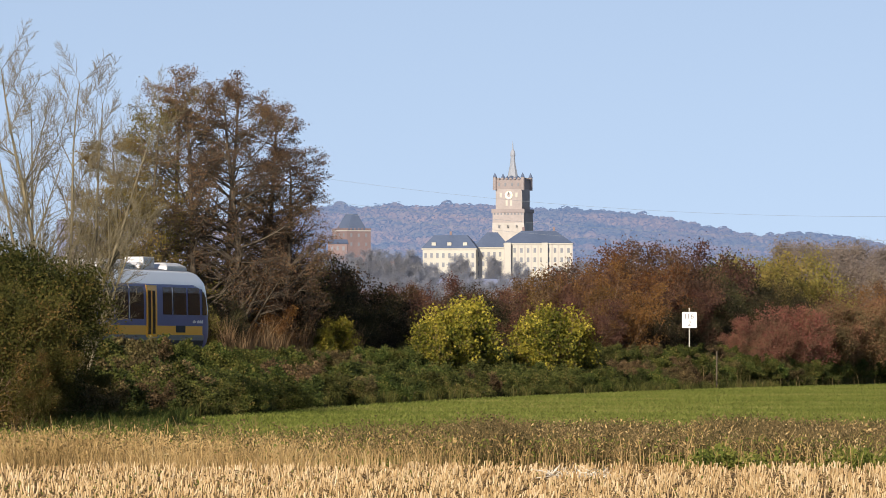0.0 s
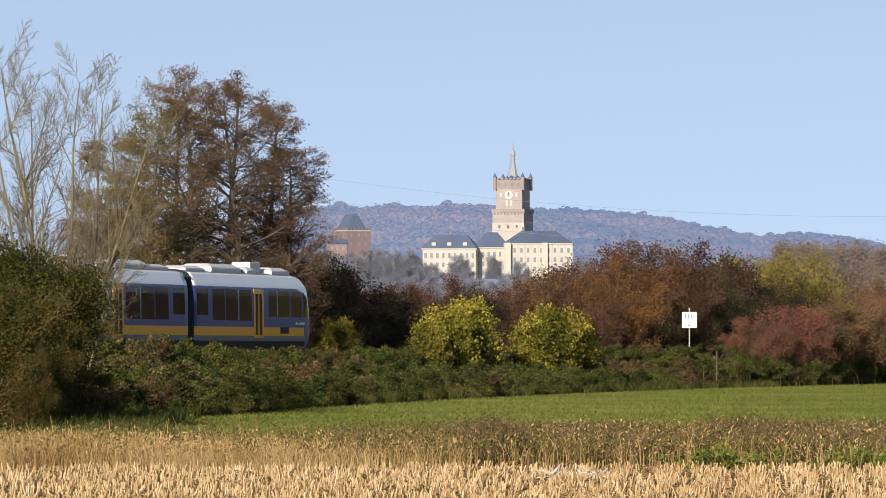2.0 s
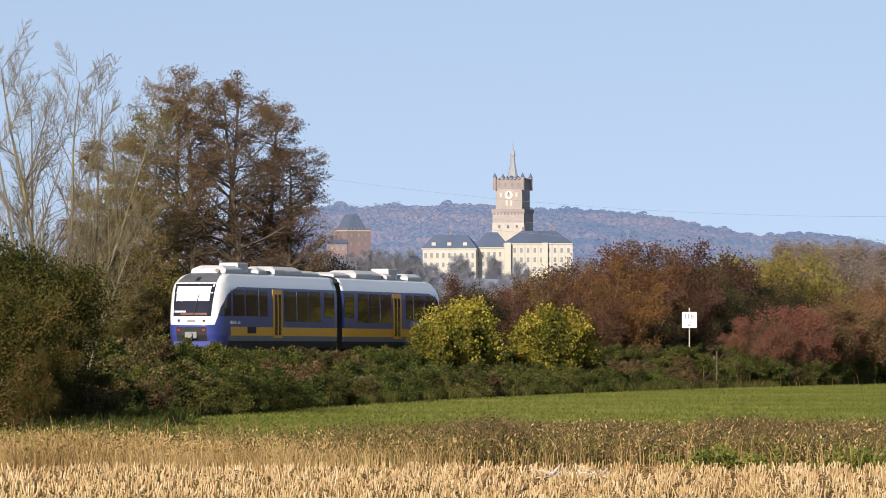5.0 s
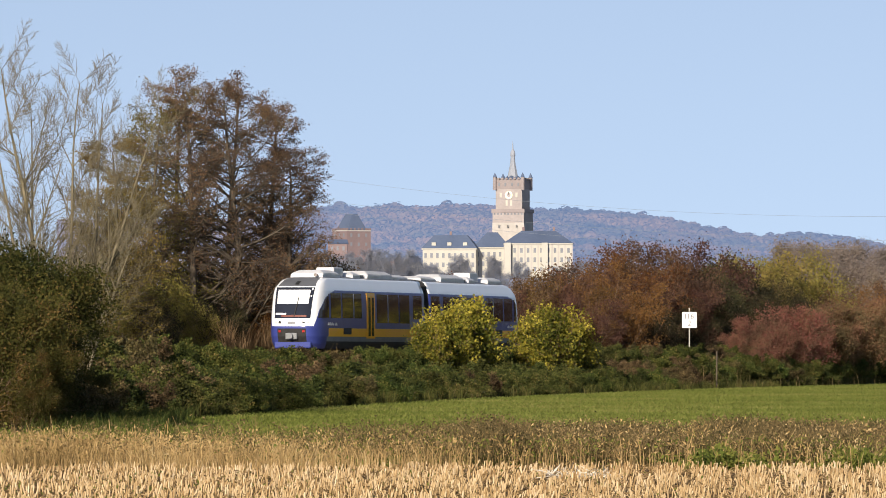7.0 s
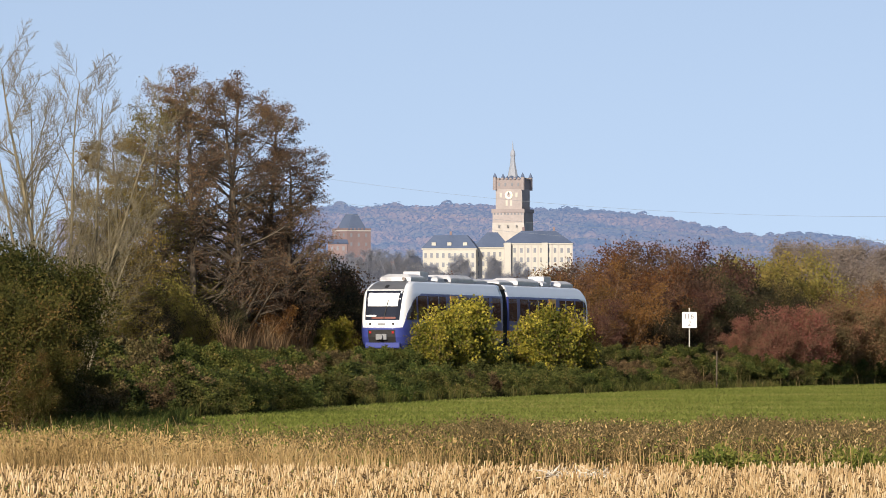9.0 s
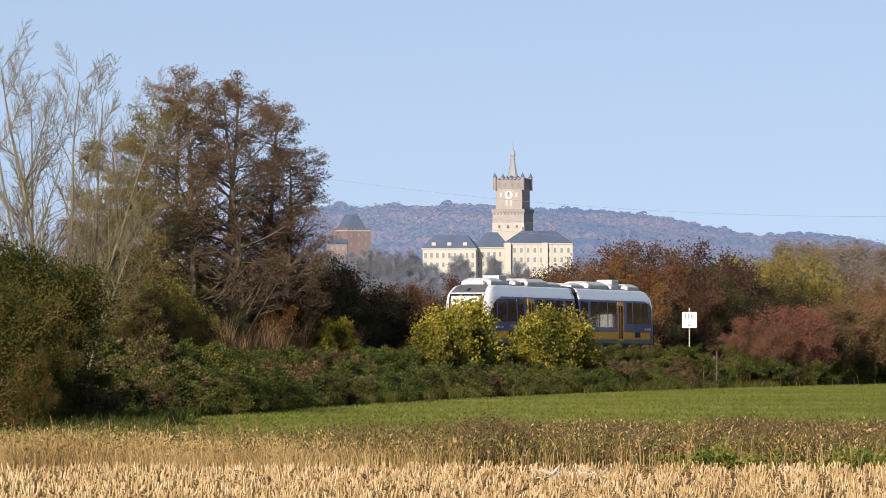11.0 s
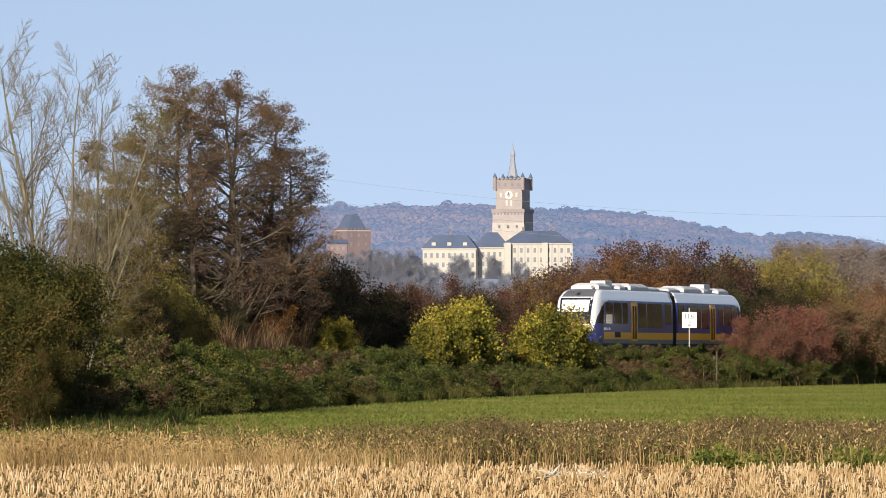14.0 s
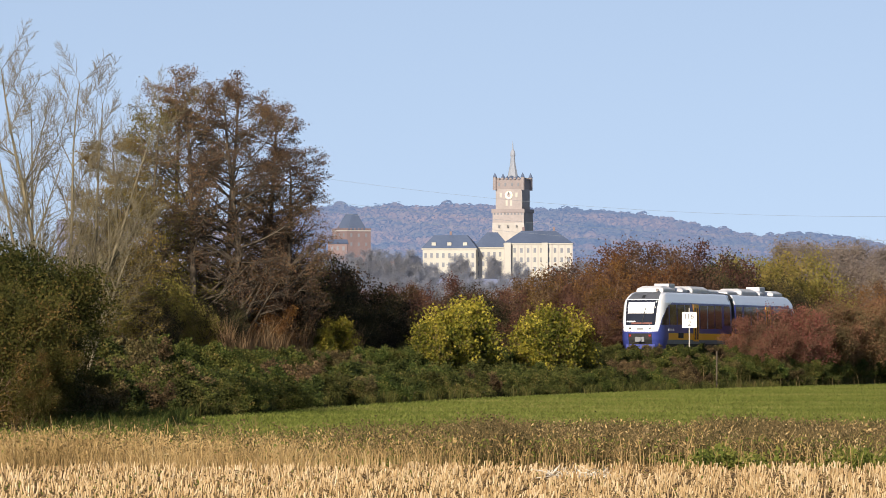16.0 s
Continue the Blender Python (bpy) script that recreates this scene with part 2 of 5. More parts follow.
def build_railway():
    prof = [(-9, -0.1), (-3.0, RAIL_Z - 0.55), (-1.9, RAIL_Z - 0.16), (1.9, RAIL_Z - 0.16), (3.0, RAIL_Z - 0.55), (6.0, -0.1)]
    ys = np.arange(-150, 420, 6.0)
    v = np.array([(x, y, z) for y in ys for x, z in prof])
    k = len(prof)
    q = [(j * k + i, j * k + i + 1, (j + 1) * k + i + 1, (j + 1) * k + i) for j in range(len(ys) - 1) for i in range(k - 1)]
    me = np_mesh("embankment", v, q, M_BANK)
    me.materials.append(M_BALLAST)
    me.polygons.foreach_set("material_index", np.array([1 if i in (1, 2, 3) else 0 for j in range(len(ys) - 1) for i in range(k - 1)], dtype=np.int32))
    ob = tagged(new("embankment", me), "low railway embankment with grey ballast and grassy sides", "embankment", kind="structure")
    ob.matrix_world = TRACK_M
    for v0 in (-0.7525, 0.7525):
        bm = bmesh.new()
        box(bm, v0 - 0.036, v0 + 0.036, -150, 415, RAIL_Z - 0.05, RAIL_Z, 0.008)
        box(bm, v0 - 0.01, v0 + 0.01, -150, 415, RAIL_Z - 0.14, RAIL_Z - 0.05)
        box(bm, v0 - 0.07, v0 + 0.07, -150, 415, RAIL_Z - 0.16, RAIL_Z - 0.138)
        r = part("rail", bm, M_RAIL, None)
        tagged(r, "rusty steel rail with a worn shiny top", "rail", kind="structure").matrix_world = TRACK_M
    bm = bmesh.new()
    for i in range(520):
        y = -30 + i * 0.62
        vs = [bm.verts.new(c) for c in ((-1.3, y, RAIL_Z - 0.17), (1.3, y, RAIL_Z - 0.17), (1.3, y + 0.26, RAIL_Z - 0.17), (-1.3, y + 0.26, RAIL_Z - 0.17), (-1.28, y + 0.02, RAIL_Z - 0.142), (1.28, y + 0.02, RAIL_Z - 0.142), (1.28, y + 0.24, RAIL_Z - 0.142), (-1.28, y + 0.24, RAIL_Z - 0.142))]
        for f in ((4, 5, 6, 7), (0, 1, 5, 4), (1, 2, 6, 5), (2, 3, 7, 6), (3, 0, 4, 7)):
            bm.faces.new([vs[c] for c in f])
    s = part("sleepers", bm, M_SLEEPER, None)
    tagged(s, "grey concrete sleepers bedded in ballast", "sleepers", kind="stuff").matrix_world = TRACK_M


build_railway()


# ---- plants ----
def rand_dir(rng):
    return Vector((rng.gauss(0, 1), rng.gauss(0, 1), rng.gauss(0, 1))).normalized()


def limb(rng, segs, tips, p, d, length, r, lev, cfg):
    """A limb that bends, tapers and bears side limbs; fills segs and the places of twigs."""
    n = cfg["steps"][lev]
    step = length / n
    last = lev == len(cfg["steps"]) - 1
    for i in range(n):
        d = (d + rand_dir(rng) * cfg["wobble"][lev] + Vector((0, 0, cfg["rise"][lev]))).normalized()
        q = p + d * step
        f0, f1 = i / n, (i + 1) / n
        segs.append((*p, *q, r * (1 - 0.85 * f0), r * (1 - 0.85 * f1), lev))
        if not last and f1 >= cfg["bare"][lev]:
            for _ in range(cfg["kids"][lev]):
                ang = radians(rng.uniform(*cfg["angle"][lev]))
                side = d.cross(rand_dir(rng)).normalized()
                dd = d * math.cos(ang) + side * math.sin(ang)
                dd.z *= cfg["flat"][lev] if "flat" in cfg else 1.0
                dd.normalize()
                shrink = cfg["shape"](f1) if lev == 0 and "shape" in cfg else 1 - 0.6 * f1
                limb(rng, segs, tips, q, dd, length * cfg["ratio"][lev] * shrink * rng.uniform(*(cfg["vary"] if lev == 0 and "vary" in cfg else (0.7, 1.2))), max(r * (1 - 0.85 * f1) * 0.6, cfg["thin"]), lev + 1, cfg)
        if last or (lev == len(cfg["steps"]) - 2 and f1 > 0.5):
            tips.append(tuple(q))
        p = q


TALL = {}


def plant(name, label, category, seed, stems, cfg, bark, leaf, per_tip, spread, leaf_l, leaf_w, group="", sides=4, droop=0.3, fine=True, thin_z=1.0):
    """A tree or bush: Empty at the base, trunk and limbs in one mesh, leaves in another."""
    rng = random.Random(seed)
    nr = np.random.default_rng(seed)
    segs, tips = [], []
    first = [0]
    for p, d, length, r in stems:
        limb(rng, segs, tips, Vector(p), Vector(d).normalized(), length, r, 0, cfg)
        first.append(len(segs))
    root = tagged(new(name), label, category, group)
    s = np.array(segs)
    TALL[root.name] = float(s[:, 5].max())
    order = np.arange(len(s))
    if len(stems) <= 9:
        own = [("trunk" if len(stems) == 1 else "stem", (s[:, 8] == 0) & (order >= a) & (order < b)) for a, b in zip(first, first[1:])]
    else:
        own = [("stems", s[:, 8] == 0)]
    for part_name, rows in own + [("branchwork", (s[:, 8] > 0) & (fine | (s[:, 8] < 2)))]:
        v, q = tubes(s[rows], 3 if part_name == "branchwork" else sides)
        tagged(part_np(part_name, v, q, bark, root, smooth=True), kind="stuff" if part_name in ("branchwork", "stems") else "")
    if per_tip > 0 and leaf:
        t = np.array(tips)
        k = nr.poisson(per_tip, len(t))
        pts = np.repeat(t, k, axis=0)
        pts += nr.normal(size=pts.shape) * spread * np.array([1, 1, thin_z])
        pts = pts[pts[:, 2] > 0.03]
        v, q = leaf_cards(pts, leaf_l * 1.12, leaf_w * 1.2, nr, droop, tri=True)
        tagged(part_np("crown", v, q, leaf, root), kind="stuff")
    return root


def put(root, x, y, z, turn=0.0, size=1.0):
    root.scale = (size, size, size)
    root.location = (x, y, z)
    root.rotation_euler = (0, 0, turn)
    return root


def again(root, x, y, z, turn=0.0, size=1.0, label=""):
    o = copy_thing(root, Matrix.Translation((x, y, z)) @ Matrix.Rotation(turn, 4, "Z"))
    o.scale = (size, size, size)
    return tagged(o, label)


def bank_z(s, v):
    """Height of the ground beside the rails."""
    a = abs(v)
    if a < 3.0:
        return RAIL_Z - 0.16 - 0.39 * max(0, a - 1.9) / 1.1
    foot = 6.0 if v > 0 else 9.0
    return max(0.0, (RAIL_Z - 0.55) * (foot - a) / (foot - 3.0)) if a < foot else 0.0


def sight(x, v):
    """Place beside the track, v metres towards the field, that lies on the sight line x."""
    k = (x - 784) / F
    bx, by = TX + SIDE.x * v, TY + SIDE.y * v
    s = (k * by - bx) / (FWD.x - k * FWD.y)
    p = track(s, v)
    return p.x, p.y, bank_z(s, v)


UP = (0, 0, 1)
ALDER = dict(steps=(20, 9, 6, 3), wobble=(0.035, 0.10, 0.16, 0.25), rise=(0.02, 0.03, 0.02, 0.0), kids=(3, 2, 2), angle=((50, 80), (30, 60), (30, 60)), ratio=(0.30, 0.40, 0.42), bare=(0.16, 0.28, 0.2), thin=0.012, flat=(1.0, 0.5, 0.5), vary=(0.8, 1.06), shape=lambda f: math.sqrt(max(0.06, 1 - ((f - 0.34) / 0.70) ** 2)))
ASH = dict(steps=(12, 10, 6, 4), wobble=(0.05, 0.07, 0.11, 0.15), rise=(0.004, 0.035, 0.05, 0.06), kids=(2, 2, 1), angle=((30, 52), (28, 52), (28, 55)), ratio=(0.42, 0.46, 0.46), bare=(0.2, 0.15, 0.15), thin=0.0085, vary=(0.75, 1.1), shape=lambda f: 1.0 - 0.66 * f)
BUSH = dict(steps=(6, 5, 3), wobble=(0.16, 0.22, 0.3), rise=(0.06, 0.05, 0.0), kids=(3, 2), angle=((25, 65), (25, 65)), ratio=(0.5, 0.5), bare=(0.15, 0.15), thin=0.006)
MOUND = dict(steps=(5, 4, 2), wobble=(0.3, 0.35, 0.4), rise=(-0.08, -0.03, 0.0), kids=(3, 2), angle=((30, 80), (30, 80)), ratio=(0.45, 0.5), bare=(0.1, 0.1), thin=0.006)


def fan(rng, n, spread, lo, hi, r, base=0.4):
    return [((rng.uniform(-base, base), rng.uniform(-base, base), -0.05), (rng.gauss(0, spread), rng.gauss(0, spread), 1), rng.uniform(lo, hi), r) for _ in range(n)]


def build_alders():
    """Row of tall alders behind the track."""
    spec = ((345, 130, 316, M_LEAF_ALDER, 0.95), (430, 150, 318, M_LEAF_ALDER, 1.0), (298, 166, 322, M_LEAF_OLIVE, 0.9), (248, 194, 318, M_LEAF_OLIVE, 0.9),
            # the alder at 505, 400 takes the leaves darkened for shade
            (215, 246, 310, M_LEAF_OLIVE, 0.9), (386, 136, 326, M_LEAF_ALDER, 0.8), (478, 186, 324, M_LEAF_ALDER, 0.8), (505, 262, 322, M_LEAF_ALDER, 0.8), (505, 400, 326, M_LEAF_SHADE, 0.5), (176, 340, 300, M_LEAF_OLIVE, 0.9))
    for i, (x, y, depth, leaf, wide) in enumerate(spec):
        top = at(x, y, depth)
        h = top.z * 0.96
        cfg = dict(ALDER, ratio=(0.31 * wide + (0.05 if h < 12 else 0), 0.40, 0.42))
        t = plant("alder_tree", "tall alder with dark stems and thin brown autumn leaves", "tree", 40 + i, [((0, 0, -0.1), (rng0.uniform(-0.03, 0.03), 0, 1), h, 0.11 + 0.010 * h)], cfg, M_BARK_DARK, leaf, 0.78, 0.19, 0.075, 0.048, "alders beside the track", thin_z=0.5)
        put(t, top.x, depth, 0)


rng0 = random.Random(5)
build_alders()


def build_ash():
    stems = [((0, 0, -0.1), (-0.07, 0, 1), 11.8, 0.13), ((0.15, 0.1, -0.1), (0.05, 0.05, 1), 11.2, 0.10), ((0.35, 0, -0.1), (0.24, 0, 1), 10.6, 0.11), ((0.4, 0.2, -0.1), (0.14, 0.1, 1), 10.6, 0.09),
             ((-0.25, 0.1, -0.1), (-0.20, 0.05, 1), 10.6, 0.09), ((-0.3, -0.1, -0.1), (-0.12, -0.1, 1), 11.0, 0.09), ((0.5, -0.2, -0.1), (0.36, -0.15, 1), 7.0, 0.07)]
    t = plant("ash_tree", "tall leafless tree with pale grey-green bark and fine upright twigs", "tree", 11, stems, ASH, M_BARK_PALE, None, 0, 0.05, 0.14, 0.07, sides=5)
    p = at(98, 700, 205)
    put(t, p.x, 205, 0)


build_ash()


def build_left_bush():
    """Large dark bushes close to the field corner."""
    rng = random.Random(21)
    root = plant("dark_bush", "large dense dark green bush at the field corner", "bush", 22, fan(rng, 13, 0.34, 3.8, 5.6, 0.05, 0.9), BUSH, M_TWIG, M_LEAF_DARK, 15, 0.2, 0.075, 0.05, "bushes at the field corner")
    # the last two stand beyond the left edge of view, added to shade the hedge
    spots = ((-62, 172, 0.92), (-130, 174, 1.0), (-30, 178, 0.80), (-10, 176, 0.60), (10, 184, 0.42), (-80, 168, 0.74), (-20, 169, 0.55), (40, 168, 0.36), (78, 186, 0.30), (66, 170, 0.26), (128, 190, 0.30), (-160, 186, 1.1), (-240, 205, 1.1))
    for i, (x, depth, k) in enumerate(spots):
        px = (x - 784) / F * depth
        if i == 0:
            put(root, px, depth, 0, 0.3, k)
        else:
            again(root, px, depth, 0, i * 1.3, k)


build_left_bush()


def hedge():
    """Bushes along the railway, front and back."""
    rng = random.Random(33)
    kinds = []
    for i, (label, leaf, per, stems) in enumerate((("dense dark green bramble mound on the railway bank", M_LEAF_BRAMBLE, 5.0, 0.8), ("bramble mound on the bank, its green lightened for sun", M_LEAF_LIT, 5.0, 0.7),
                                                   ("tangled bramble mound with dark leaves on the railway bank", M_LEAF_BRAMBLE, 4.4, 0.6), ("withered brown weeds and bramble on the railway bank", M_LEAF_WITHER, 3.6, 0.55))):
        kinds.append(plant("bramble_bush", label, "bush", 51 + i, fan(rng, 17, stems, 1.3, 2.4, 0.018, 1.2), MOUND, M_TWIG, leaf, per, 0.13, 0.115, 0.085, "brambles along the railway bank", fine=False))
    # front hedge between field edge and track, by sight line: x, foot row, top row
    for x in list(range(150, 1000, 25)) + list(range(1000, 1640, 20)):
        edge_y = np.interp(x, (0, 350, 700, 1100, 1400, 1620), (760, 736, 711, 693, 683, 676))
        depth0 = F * EYE / (edge_y - 626.7)
        v0 = max(5.6, Vector(((x - 784) / F * depth0 - TX, depth0 - TY, 0)).dot(SIDE))
        top_row = np.interp(x, (150, 250, 330, 420, 520, 640, 720, 1040, 1180, 1290, 1400, 1568), (598, 600, 608, 616, 618, 622, 622, 624, 629, 628, 618, 616))
        for row in range(3):
            v = 3.1 + (v0 - 0.5 - 3.1) * (1.0, 0.52, 0.04)[row] + rng.uniform(-0.3, 0.3)
            px, depth, z = sight(x + rng.uniform(-10, 10), v)
            row_y = (edge_y * 0.62 + top_row * 0.38, edge_y * 0.25 + top_row * 0.75, top_row)[row]
            want = EYE - (row_y + rng.uniform(-5, 6) - 626.7) / F * depth - z
            p = rng.random()
            wither = np.interp(x, (150, 200, 290, 330, 400, 520, 640, 1060, 1150, 1300, 1400), ((0.55, 0.7, 0.5, 0.1, 0.1, 0.45, 0.1, 0.1, 0.3, 0.35, 0.1), (0.5, 0.6, 0.3, 0.1, 0.25, 0.3, 0.1, 0.0, 0.3, 0.4, 0.1), (0.4, 0.5, 0.1, 0.1, 0.3, 0.15, 0.1, 0.0, 0.15, 0.2, 0.1))[2 - row])
            # lit: share of mounds given the leaf colour lightened for sun
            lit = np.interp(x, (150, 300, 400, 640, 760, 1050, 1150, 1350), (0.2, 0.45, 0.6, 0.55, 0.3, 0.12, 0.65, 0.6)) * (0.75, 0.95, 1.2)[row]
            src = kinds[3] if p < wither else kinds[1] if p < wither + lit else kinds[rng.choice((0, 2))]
            k = min(1.9, max(0.55, want / TALL[src.name]))
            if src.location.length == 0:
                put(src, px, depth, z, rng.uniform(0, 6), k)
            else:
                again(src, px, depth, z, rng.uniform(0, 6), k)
    # yellow bushes in front of the rails
    yellow = plant("hazel_bush", "yellow-green leafy hazel bush beside the rails", "bush", 61, fan(rng, 12, 0.22, 1.9, 2.9, 0.022, 0.35), BUSH, M_TWIG, M_LEAF_YELLOW, 1.2, 0.14, 0.11, 0.08, "yellow bushes beside the track")
    for i, (x, y, k) in enumerate(((795, 540, 1.0), (832, 526, 1.0), (760, 566, 0.8), (978, 540, 1.0), (938, 562, 0.8), (1014, 566, 0.85), (600, 562, 0.72), (572, 580, 0.7), (850, 580, 0.5))):
        px, py, pz = sight(x, -2.7 if x < 700 else 4.6 if x < 900 else 5.4)
        h = (EYE - (y - 626.7) / F * py - pz) / TALL[yellow.name]
        if i == 0:
            put(yellow, px, py, pz, 0.5, h)
        else:
            again(yellow, px, py, pz, i * 1.1, h)
    # red bushes in front of the rails further on
    red = plant("dogwood_bush", "reddish autumn dogwood bush beside the rails", "bush", 71, fan(rng, 16, 0.55, 2.2, 3.6, 0.025, 0.7), BUSH, M_TWIG, M_LEAF_RED, 4.2, 0.17, 0.075, 0.05, "red bushes beside the track")
    for i, (x, y, vv) in enumerate(((1348, 560, 3.6), (1310, 590, 3.6), (1400, 540, 3.9), (1450, 536, 4.0), (1505, 532, 4.0), (1560, 528, 4.2), (1425, 560, 3.6), (1530, 556, 3.8), (1600, 530, 4.4), (1376, 580, 3.6), (1480, 570, 3.8))):
        px, py, pz = sight(x, vv)
        h = (EYE - (y - 626.7) / F * py - pz) / TALL[red.name]
        if i == 0:
            put(red, px, py, pz, 0, h)
        else:
            again(red, px, py, pz, i * 0.9, h)
    # taller autumn bushes behind the rails
    brown = plant("hawthorn_bush", "tall brown and russet autumn bush behind the track", "bush", 81, fan(rng, 11, 0.42, 3.6, 5.8, 0.045, 0.8), BUSH, M_TWIG, M_LEAF_AUTUMN, 5.5, 0.18, 0.08, 0.055, "autumn bushes behind the track")
    green = plant("willow_bush", "dark olive bush behind the track", "bush", 82, fan(rng, 11, 0.40, 3.6, 5.6, 0.045, 0.8), BUSH, M_TWIG, M_LEAF_OLIVE, 5.5, 0.18, 0.08, 0.055, "autumn bushes behind the track")
    orange = plant("hornbeam_bush", "orange and gold autumn bush behind the track", "bush", 83, fan(rng, 10, 0.42, 3.6, 5.6, 0.045, 0.8), BUSH, M_TWIG, M_LEAF_ORANGE, 4.5, 0.18, 0.08, 0.055, "autumn bushes behind the track")
    dark = plant("blackthorn_bush", "bush behind the track with leaves darkened to stand in for shade", "bush", 84, fan(rng, 12, 0.42, 3.6, 5.6, 0.045, 0.8), BUSH, M_TWIG, M_LEAF_SHADE, 5.0, 0.18, 0.08, 0.055, "autumn bushes behind the track")
    tops = ((120, 470), (180, 470), (240, 480), (300, 500), (360, 470), (420, 470), (470, 455), (520, 440), (560, 455), (600, 460), (640, 490), (690, 508), (730, 512), (770, 505), (810, 502), (850, 496), (890, 492), (930, 484), (960, 482), (1000, 492), (1030, 470), (1062, 424), (1110, 428), (1150, 436), (1190, 450), (1228, 426), (1270, 446), (1310, 440), (1350, 442), (1392, 462), (1430, 500), (1470, 505), (1520, 510), (1570, 500))
    for x, y in tops:
        for vv, dy in ((-4.6, 84), (-5.8, 40), (-8.5, 0)):
            if dy == 84 and not 650 < x < 1330:
                continue
            px, py, pz = sight(x + rng.uniform(-14, 14), vv + rng.uniform(-1, 1))
            p = rng.random()
            # shade: share of bushes darkened where deep shade lies, most in the low row
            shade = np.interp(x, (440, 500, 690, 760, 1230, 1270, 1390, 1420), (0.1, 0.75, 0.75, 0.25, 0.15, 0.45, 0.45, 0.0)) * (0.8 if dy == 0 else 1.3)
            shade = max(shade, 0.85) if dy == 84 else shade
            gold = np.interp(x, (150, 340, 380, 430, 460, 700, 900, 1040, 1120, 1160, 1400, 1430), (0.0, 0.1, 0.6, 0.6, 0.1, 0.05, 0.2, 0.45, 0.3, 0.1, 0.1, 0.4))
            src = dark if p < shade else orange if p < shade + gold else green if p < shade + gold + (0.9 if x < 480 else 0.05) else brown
            h = (EYE - (y + dy + rng.uniform(-8, 8) - 626.7) / F * py - pz) / TALL[src.name]
            if src.location.length == 0:
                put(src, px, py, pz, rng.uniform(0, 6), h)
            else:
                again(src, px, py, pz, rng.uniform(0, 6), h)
    # unseen tall bushes beyond the right edge, added to darken the train's reflections
    for i in range(24):
        again(brown if i % 3 else green, 62 + i * 10.5 + rng.uniform(-3, 3), 470 + i * 3.0 + rng.uniform(-12, 12), 0, rng.uniform(0, 6), rng.uniform(2.4, 3.2))


hedge()


def blades(name, label, category, spots, height, width, lean, material, seed, seeds_up=0.0, seg=2):
    """Upright bent blades, one joined mesh. spots: x y z and own size."""
    nr = np.random.default_rng(seed)
    s = np.asarray(spots)
    n = len(s)
    h = height * s[:, 3] * nr.uniform(0.6, 1.25, n)
    th = nr.uniform(0, 2 * np.pi, n)
    side = np.stack([np.cos(th), np.sin(th), np.zeros(n)], 1)
    ln = nr.normal(size=(n, 3)) * lean
    ln[:, 2] = 0
    w = (width * nr.uniform(0.6, 1.4, n))[:, None] / 2
    base = s[:, :3]
    up = np.array([[0, 0, 1.0]])
    mid = base + (up + ln * 0.35) * (h * 0.55)[:, None]
    top = base + (up * 0.95 + ln) * h[:, None]
    v = np.stack([base - side * w, base + side * w, mid + side * w * 0.9, mid - side * w * 0.9, top + side * w * 0.4, top - side * w * 0.4], 1).reshape(-1, 3)
    o = np.arange(n)[:, None] * 6
    q = np.concatenate([o + np.array([[0, 1, 2, 3]]), o + np.array([[3, 2, 4, 5]])], 0)
    return tagged(new(name, np_mesh(name, v, q, material)), label, category, kind="stuff")


def scatter(nr, n, y0, y1, pad=1.0):
    """Places within the view between two depths, even over the ground."""
    y = np.sqrt(nr.uniform(y0 * y0, y1 * y1, n))
    x = nr.uniform(-1, 1, n) * (y * 784 / F + pad)
    return x, y


